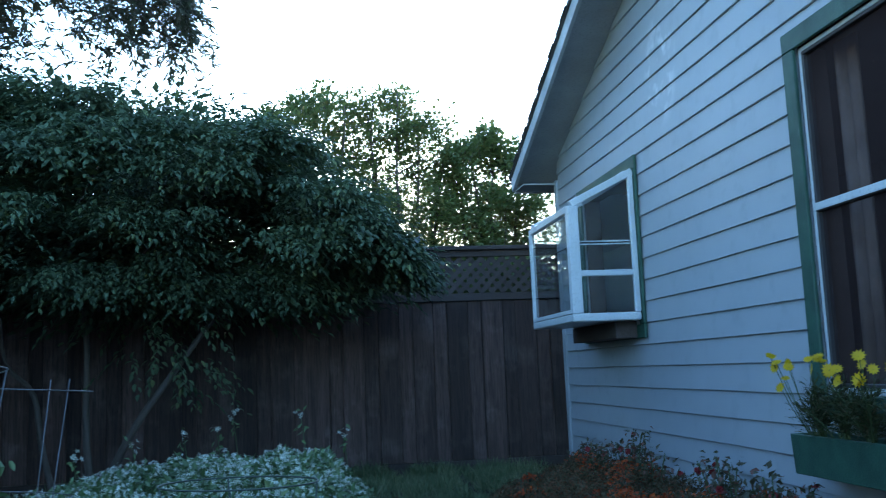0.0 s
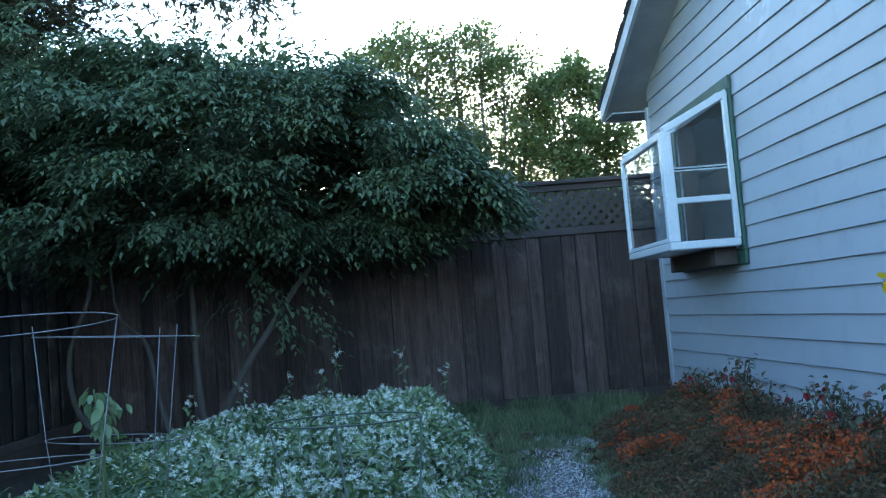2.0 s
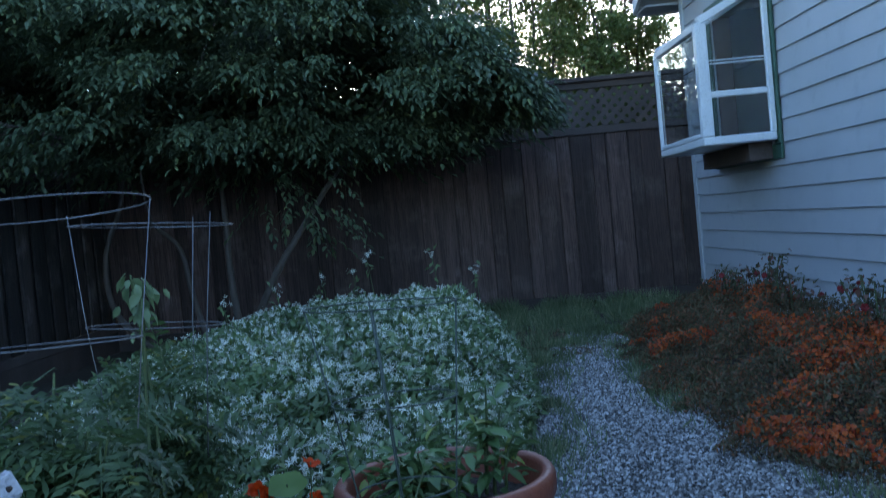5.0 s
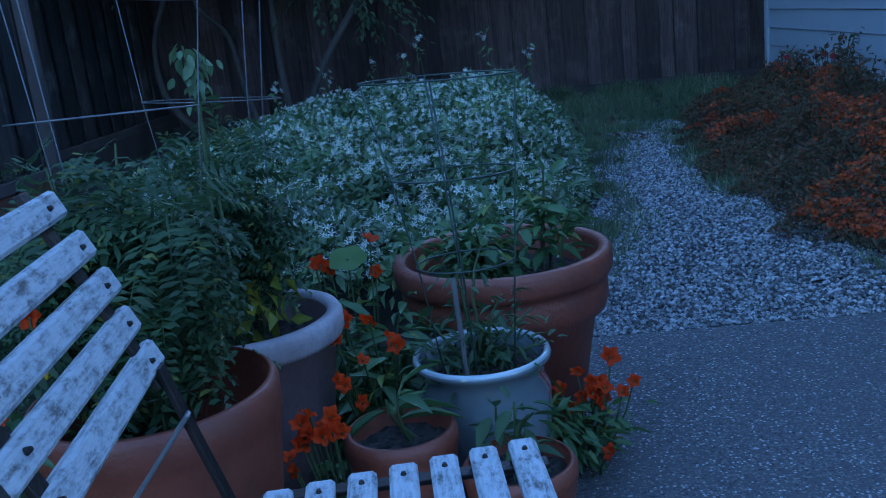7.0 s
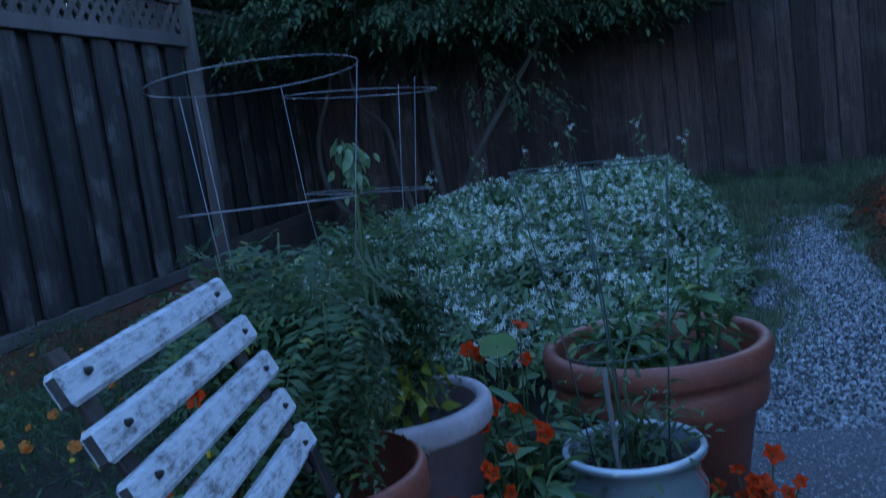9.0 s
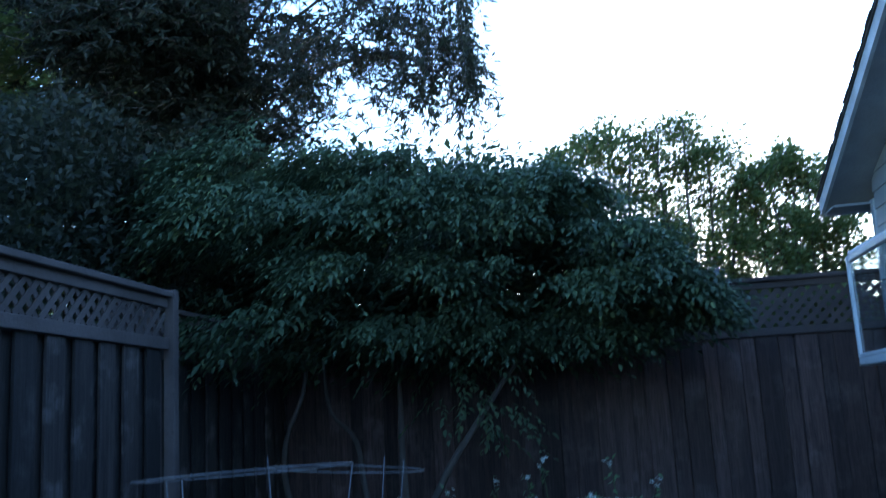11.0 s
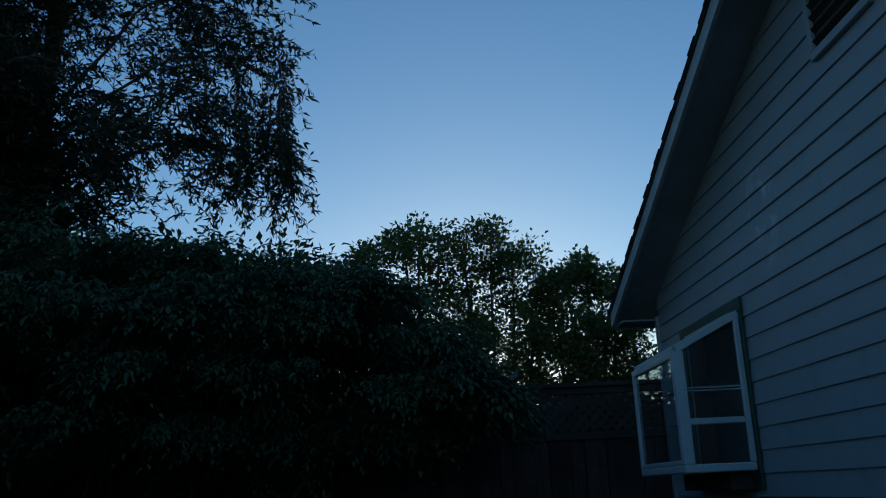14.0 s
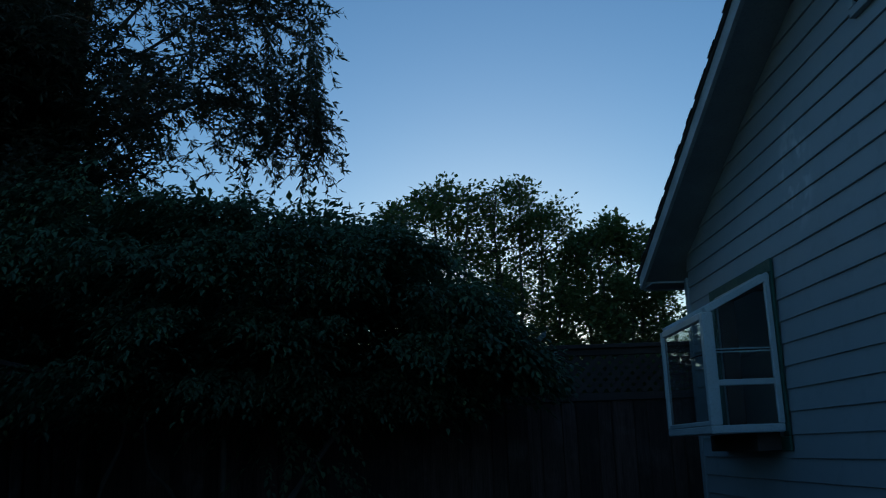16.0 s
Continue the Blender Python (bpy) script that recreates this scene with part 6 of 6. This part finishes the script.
def compound_leaf(count, seed):
    """A feathery leaf of uneven lobed leaflets along a bent stalk."""
    r = random.Random(seed)
    verts, faces = [], []
    for k in range(count):
        u = 0.2 + 0.8 * k / (count - 1) + r.uniform(-0.03, 0.03)
        side = 1 if k % 2 else -1
        i = len(verts)
        z = -0.22 * u * u + r.uniform(-0.04, 0.04)
        ln = 0.40 * (1.15 - 0.6 * u) * r.uniform(0.7, 1.2)
        w = 0.060 * r.uniform(0.7, 1.3)
        lift = r.uniform(-0.08, 0.06)
        verts += [(u, 0, z), (u + w, side * ln * 0.4, z + lift), (u + w * 1.5, side * ln * 0.75, z + lift * 0.5), (u + 0.10, side * ln, z - 0.08), (u + 0.01, side * ln * 0.7, z), (u - w * 0.6, side * ln * 0.4, z + lift * 0.6)]
        face = (i, i + 1, i + 2, i + 3, i + 4, i + 5)
        faces.append(face if side > 0 else face[::-1])
    i = len(verts)
    verts += [(0, 0.012, 0), (1, 0.004, -0.2), (1, -0.004, -0.2), (0, -0.012, 0)]
    faces.append((i, i + 1, i + 2, i + 3))
    return np.array(verts), faces


TOMATO = compound_leaf(12, 1)
TOMATO_B = compound_leaf(13, 2)


def tomato_plants():
    r = random.Random(4)
    st = [(r.gauss(-0.01, 0.065), r.gauss(0.02, 0.07), r.uniform(0.22, 0.38)) for _ in range(9)] + [(-0.09, 0.02, 0.40), (0.0, 0.05, 0.42), (0.05, 0.02, 0.34), (-0.07, 0.0, 0.36)]
    stemmed_plant("tomato_plant", (-0.53, 1.24, 0.36), "bushy green tomato plant filling its wire cage", st, F_TOMATO, 0.080, 1.0, 58, 0.045, 5, TOMATO, 0.45, start=0.30)
    st = [(r.gauss(-0.09, 0.06), r.gauss(0.05, 0.07), r.uniform(0.22, 0.38)) for _ in range(9)] + [(-0.03, 0.06, 0.42), (-0.06, -0.03, 0.30)]
    stemmed_plant("tomato_plant", (-0.48, 1.64, 0.34), "bushy green tomato plant filling its wire cage", st, F_TOMATO, 0.078, 1.0, 54, 0.045, 6, TOMATO_B, 0.4, start=0.40)
    # lower foliage that spills over the pot towards the chair
    st = [(-0.07 + r.gauss(0, 0.03), -0.05 + r.gauss(0, 0.03), r.uniform(0.03, 0.09)) for _ in range(4)]
    stemmed_plant("tomato_shoot", (-0.52, 1.20, 0.36), "low spilling tomato shoots at the pot rim", st, F_TOMATO, 0.065, 1.0, 9, 0.02, 7, TOMATO, 0.4)
    # the tall pale shoot
    stemmed_plant("tomato_shoot", (-0.475, 1.47, 0.43), "tall pale green tomato shoot with drooping leaves", [(-0.004, 0.02, 0.47), (0.018, 0.012, 0.455)], F_PALE, 0.025, 0.55, 30, 0.013, 8, LEAF_FINE, 1.4, start=0.83)
    # yellowing leaves by the pale pot
    t = thing("yellow_leaves", "yellowing lower leaves hanging over the pale pot", "plant", (-0.40, 1.56, 0.38), group="potted plants")
    k = 34
    p = np.clip(rng.normal(size=(k, 3)), -1.5, 1.5) * np.array([0.034, 0.03, 0.034]) + np.array([-0.065, 0.03, 0.06])
    part("foliage", scatter("foliage", LEAF, p, rng.normal(size=(k, 3)) + (0, -0.3, -0.9), rng.normal(size=(k, 3)) + (0, -0.6, 0.5), 0.045, 0.5, F_YELLOWING), F_YELLOWING, t)


F_PALE = foliage("pale_young_leaf", (0.12, 0.21, 0.10), (0.18, 0.28, 0.13), None, 0.5, 0.35)
F_YELLOWING = foliage("yellowing_leaf", (0.22, 0.24, 0.03), (0.34, 0.33, 0.05), (0.45, 0.36, 0.04), 0.5, 0.35, 0.8)
tomato_plants()


def pepper_pot():
    r = random.Random(9)
    st = [(r.gauss(-0.05, 0.08), r.gauss(0, 0.08), r.uniform(0.07, 0.17)) for _ in range(11)] + [(0.08, 0.03, 0.15), (0.11, 0.02, 0.10), (-0.12, -0.05, 0.14)]
    stemmed_plant("pepper_plant", (-0.03, 1.985, 0.32), "leafy green pepper plants in the large pot", st, F_PEPPER, 0.046, 0.5, 30, 0.03, 11, LEAF_FINE, 0.3)
    stemmed_plant("pepper_plant", (0.09, 2.02, 0.32), "small upright pepper plant with an open top", [(0.0, 0.0, 0.25), (0.03, 0.01, 0.20), (-0.03, 0.02, 0.18), (0.05, -0.02, 0.14)], F_PEPPER, 0.055, 0.42, 26, 0.022, 12, LEAF_FINE, -0.1)
    stemmed_plant("seedling", (-0.07, 1.62, 0.27), "thin trailing plant in the glazed pot", [(r.gauss(0, 0.05), r.gauss(0, 0.05), r.uniform(0.02, 0.10)) for _ in range(8)] + [(-0.03, -0.02, 0.20), (0.05, -0.04, 0.15), (0.10, 0.02, 0.10), (-0.09, 0.03, 0.09), (0.02, 0.05, 0.22), (0.12, -0.05, 0.06), (-0.10, -0.06, 0.05)], F_TOMATO, 0.030, 0.32, 26, 0.030, 13, LEAF_FINE, 0.25)
    stemmed_plant("seedling", (-0.208, 1.444, 0.215), "young long-leaved plant in the small pot", [(0.02, -0.01, 0.13), (-0.02, 0.01, 0.08)], F_PEPPER, 0.10, 0.24, 5, 0.010, 14, LEAF_FINE, 0.25)
    stemmed_plant("seedling", (-0.015, 1.392, 0.17), "young long-leaved plant in the small pot", [(0.0, 0, 0.13), (-0.03, 0.01, 0.12), (0.03, 0.02, 0.10)], F_TOMATO, 0.06, 0.36, 9, 0.016, 15, LEAF_FINE, 0.2)


pepper_pot()


def nasturtium(place, label, seed, blooms, stems, leaf=0.05, mat=F_SCARLET):
    t = stemmed_plant("orange_flower_plant", place, label, stems, F_PEPPER, leaf, 0.32, 32, 0.036, seed, LEAF_FINE, 0.25, group="orange flowers between the pots")
    for k, (x, y, z) in enumerate(blooms):
        base = Vector((x, y, z)) - Vector(place)
        root = Vector((base.x * 0.4, base.y * 0.4, 0))
        v, f = tube([root, root.lerp(base, 0.6) + Vector((0.01, 0, 0.01)), base], [0.0022, 0.002, 0.0018], 5)
        part("flower_stalk", as_mesh("flower_stalk", v, f, M_STEM), M_STEM, t)
        q = np.array([tuple(base)])
        nm = np.array([[0.1, -0.55, 0.65]]) + rng.normal(size=(1, 3)) * 0.40
        part("flower", scatter("flower", FUNNEL_FLOWER, q, np.cross(nm, rng.normal(size=(1, 3))), nm, 0.0125 + 0.007 * rng.random(1), 0.7 + 0.35 * rng.random(1), mat), mat, t)


def orange_flowers():
    r = random.Random(2)

    def heads(cx, cy, cz, n, sx, sz):
        return [(cx + r.gauss(0, sx), cy + r.gauss(0, 0.02), cz + r.gauss(0, sz)) for _ in range(n)]

    def stalks(n, s, h):
        return [(r.gauss(0, s), r.gauss(0, s), r.uniform(0.4, 1) * h) for _ in range(n)]

    nasturtium((0.10, 1.72, 0.0), "cluster of bright orange flowers beside the glazed pot", 41, heads(0.158, 1.735, 0.165, 15, 0.026, 0.026) + [(0.178, 1.745, 0.222), (0.15, 1.60, 0.09)], stalks(9, 0.035, 0.15))
    nasturtium((-0.37, 1.86, 0.0), "upright orange flowers among green leaves by the pots", 42, [(-0.289, 1.90, 0.469), (-0.413, 1.90, 0.419), (-0.40, 1.89, 0.425), (-0.381, 1.90, 0.410), (-0.285, 1.90, 0.394)], stalks(12, 0.06, 0.36), 0.055)
    nasturtium((-0.28, 1.72, 0.0), "orange flowers and long leaves between the pots", 43, [(-0.323, 1.68, 0.364), (-0.276, 1.68, 0.360), (-0.334, 1.62, 0.349), (-0.232, 1.62, 0.346), (-0.287, 1.62, 0.305), (-0.223, 1.62, 0.328), (-0.313, 1.55, 0.287), (-0.325, 1.56, 0.292), (-0.286, 1.55, 0.251)], stalks(20, 0.055, 0.33), 0.07)
    nasturtium((-0.34, 1.46, 0.0), "low orange flowers in front of the pale pot", 44, heads(-0.335, 1.40, 0.272, 10, 0.022, 0.018) + [(-0.362, 1.40, 0.264), (-0.373, 1.34, 0.261), (-0.37, 1.34, 0.235)], stalks(8, 0.04, 0.20))
    nasturtium((0.06, 1.28, 0.0), "small orange flowers at the patio edge of the pots", 45, [(0.055, 1.30, 0.06), (0.09, 1.33, 0.05)], stalks(5, 0.04, 0.10))
    nasturtium((-0.62, 1.06, 0.0), "orange flowers seen between the chair slats", 46, [(-0.629, 1.15, 0.582), (-0.70, 1.15, 0.445)], stalks(9, 0.06, 0.48), 0.05)


orange_flowers()


def round_leaf():
    """A rounded, faintly lobed blade with a dimple at the stalk."""
    n = 20
    verts = [(0, 0, -0.10)]
    for r, z in ((0.5, 0.0), (1.0, 0.02)):
        for k in range(n):
            a = 2 * math.pi * k / n
            rr = r * (1 + 0.08 * math.cos(5 * a))
            verts.append((rr * math.cos(a), rr * math.sin(a), z + 0.06 * r * math.sin(3 * a)))
    faces = [(0, 1 + k, 1 + (k + 1) % n) for k in range(n)]
    faces += [(1 + k, 1 + n + k, 1 + n + (k + 1) % n, 1 + (k + 1) % n) for k in range(n)]
    return np.array(verts), faces


F_BRIGHT = foliage("bright_green_leaf", (0.10, 0.22, 0.035), (0.15, 0.28, 0.05), None, 0.5, 0.4)
t_leaf = thing("nasturtium_leaf", "single large bright green rounded leaf", "leaf", (-0.34, 1.87, 0.0), group="orange flowers between the pots")
v_, f_ = tube([(0, 0, 0), (0.005, 0.01, 0.2), (0.0, 0.02, 0.43)], [0.003, 0.0025, 0.002], 5)
part("stalk", as_mesh("stalk", v_, f_, M_STEM), M_STEM, t_leaf)
part("blade", scatter("blade", round_leaf(), np.array([[0.0, 0.02, 0.43]]), np.array([[1.0, 0, 0]]), np.array([[0.0, -0.45, 0.9]]), 0.040, 1.0, F_BRIGHT), F_BRIGHT, t_leaf)


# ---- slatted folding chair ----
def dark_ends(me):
    """Darker colour on the ends and undersides of a painted slat."""
    me.materials.append(M_SLAT_DARK)
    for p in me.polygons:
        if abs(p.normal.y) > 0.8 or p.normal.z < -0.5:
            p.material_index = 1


def folding_chair():
    c = thing("folding_chair", "small folding chair with flaking white slats on dark iron", "chair", (-0.181, 0.782, 0.0), turn=7.0)
    o = Matrix.Translation((0.2, -0.75, 0.0))

    def add(nm, bm, mat, parent=c):
        bm.transform(o)
        return part(nm, bm, mat, parent)

    ya, yb = 0.578, 0.925
    top, bot = Vector((-0.446, 0, 0.768)), Vector((-0.371, 0, 0.602))
    lean = (bot - top).normalized()
    face = Vector((-lean.z, 0, lean.x))
    if face.x < 0:
        face = -face
    for i in range(5):
        m = top.lerp(bot, i / 4)
        dy = (0.004, -0.003, 0.002, -0.004, 0.003)[i]
        m = m + Vector(((-0.002, 0.002, -0.001, -0.006, -0.010)[i], 0, -0.007))
        bm = bar_bm((m.x, ya + dy, m.z - 0.003), (m.x, yb + dy, m.z + 0.001), 0.030, 0.016, 0.004, up=tuple(face))
        s = add("back_slat", bm, M_SLAT)
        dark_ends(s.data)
        for y in (ya + 0.035, yb - 0.035):
            p = m + face * 0.008 + Vector((0, y, 0))
            bm = bmesh.new()
            bmesh.ops.create_cone(bm, cap_ends=True, segments=10, radius1=0.0036, radius2=0.0020, depth=0.005, matrix=Matrix.Translation(p + face * 0.002) @ face.to_track_quat("Z", "Y").to_matrix().to_4x4())
            add("bolt", bm, M_CHAIRBAR, s)
    for i in range(7):
        x = -0.266 + i * 0.0435
        far = 0.871 + 0.0069 * i
        bm = bar_bm((x, 0.56 + 0.004 * i, 0.442), (x, far, 0.442), 0.0305, 0.016, 0.004)
        s = add("seat_slat", bm, M_SLAT)
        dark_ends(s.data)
        for y in (0.60, far - 0.028):
            bm = bmesh.new()
            bmesh.ops.create_cone(bm, cap_ends=True, segments=10, radius1=0.0036, radius2=0.0020, depth=0.004, matrix=Matrix.Translation((x, y, 0.4515)))
            add("bolt", bm, M_CHAIRBAR, s)
    for y in (ya + 0.035, yb - 0.035):
        a = top - lean * 0.02 - face * 0.0115
        b = bot + lean * 0.03 - face * 0.0115
        add("back_bar", bar_bm((a.x, y, a.z), (b.x, y, b.z), 0.006, 0.022, 0.001, up=(0, 1, 0)), M_CHAIRBAR)
        add("front_leg", bar_bm((b.x, y + 0.0065, b.z + 0.02), (-0.197, y + 0.0065, 0.0), 0.006, 0.022, 0.001, up=(0, 1, 0)), M_CHAIRBAR)
        add("rear_leg", bar_bm((-0.345, y - 0.007, 0.54), (-0.78, y - 0.007, 0.0), 0.005, 0.014, 0.001, up=(0, 1, 0)), M_STEEL)
        add("seat_bar", bar_bm((-0.29, y, 0.428), (0.02, y, 0.428), 0.006, 0.020, 0.001, up=(0, 1, 0)), M_CHAIRBAR)
    for x, z in ((-0.21, 0.045), (-0.745, 0.045)):
        add("stretcher", bar_bm((x, ya + 0.03, z), (x, yb - 0.03, z), 0.012, 0.012, 0.002), M_CHAIRBAR)


folding_chair()


# ---- window box ----
def window_box():
    t = thing("window_box", "dark green wooden window box fixed below the window", "planter", (2.16, 3.1, 0.47))
    o = Matrix.Translation((-2.16, -3.1, -0.47))
    x0, x1, y0, y1, z0, z1 = 2.118, 2.288, 2.25, 3.81, 0.470, 0.640
    for nm, lo, hi in (("front_panel", (x0, y0, z0), (x0 + 0.02, y1, z1)), ("back_panel", (x1 - 0.02, y0, z0), (x1, y1, z1)), ("end_panel", (x0 + 0.0205, y1 - 0.02, z0), (x1 - 0.0205, y1, z1)), ("end_panel", (x0 + 0.0205, y0, z0), (x1 - 0.0205, y0 + 0.02, z1)), ("floor_board", (x0 + 0.0205, y0 + 0.0205, z0), (x1 - 0.0205, y1 - 0.0205, z0 + 0.015))):
        bm = box_bm(lo, hi, 0.003)
        for v in bm.verts:
            v.co.y += 0.12 * (v.co.z - z1) if v.co.y > 3.5 else 0
        bm.transform(o)
        part(nm, bm, M_GREEN, t)
    bm = box_bm((x0 + 0.021, y0 + 0.021, z0 + 0.016), (x1 - 0.021, y1 - 0.025, z1 - 0.02))
    bm.transform(o)
    part("soil", bm, M_POTSOIL, t, "dark potting soil")
    r = random.Random(6)
    for k, yy in enumerate((3.62, 3.45, 3.26, 3.0, 2.75)):
        st = [(r.gauss(-0.02, 0.04), r.gauss(0, 0.06), r.uniform(0.10, 0.24)) for _ in range(11)]
        pl = (2.16, yy, 0.62)
        d = stemmed_plant("daisy_plant", pl, "bushy evergreen plant with yellow daisies in the window box", st, F_BUSH, 0.042, 0.17, 95, 0.030, 60 + k, LEAF_THIN, -0.5, group="window box plants")
        heads = [(r.gauss(-0.03, 0.04), r.gauss(0.02, 0.07), r.uniform(0.24, 0.36)) for _ in range(7)]
        if k == 0:
            heads = [(-0.02, 0.02, 0.34), (-0.03, -0.02, 0.30), (0.0, -0.05, 0.33), (-0.06, 0.12, 0.31), (-0.05, 0.17, 0.26), (-0.07, 0.20, 0.33), (-0.06, 0.235, 0.31), (-0.05, 0.22, 0.22), (-0.04, 0.15, 0.33), (-0.07, 0.25, 0.36)]
        for e in heads:
            e = Vector(e)
            v, f = tube([(0.1 * e.x, 0.3 * e.y, 0.0), (0.6 * e.x, 0.8 * e.y, e.z * 0.6), e], [0.002, 0.0018, 0.0015], 4)
            part("flower_stalk", as_mesh("flower_stalk", v, f, M_STEM), M_STEM, d)
            q = np.array([tuple(e)])
            nm = np.array([[-0.6, -0.5, 0.6]]) + rng.normal(size=(1, 3)) * 0.4
            part("flower", scatter("flower", DAISY_FLOWER, q, np.cross(nm, rng.normal(size=(1, 3))), nm, 0.024 + 0.010 * rng.random(1), 1.0, F_YELLOW), F_YELLOW, d)


window_box()


# ---- wall boards, last ----
siding_boards()
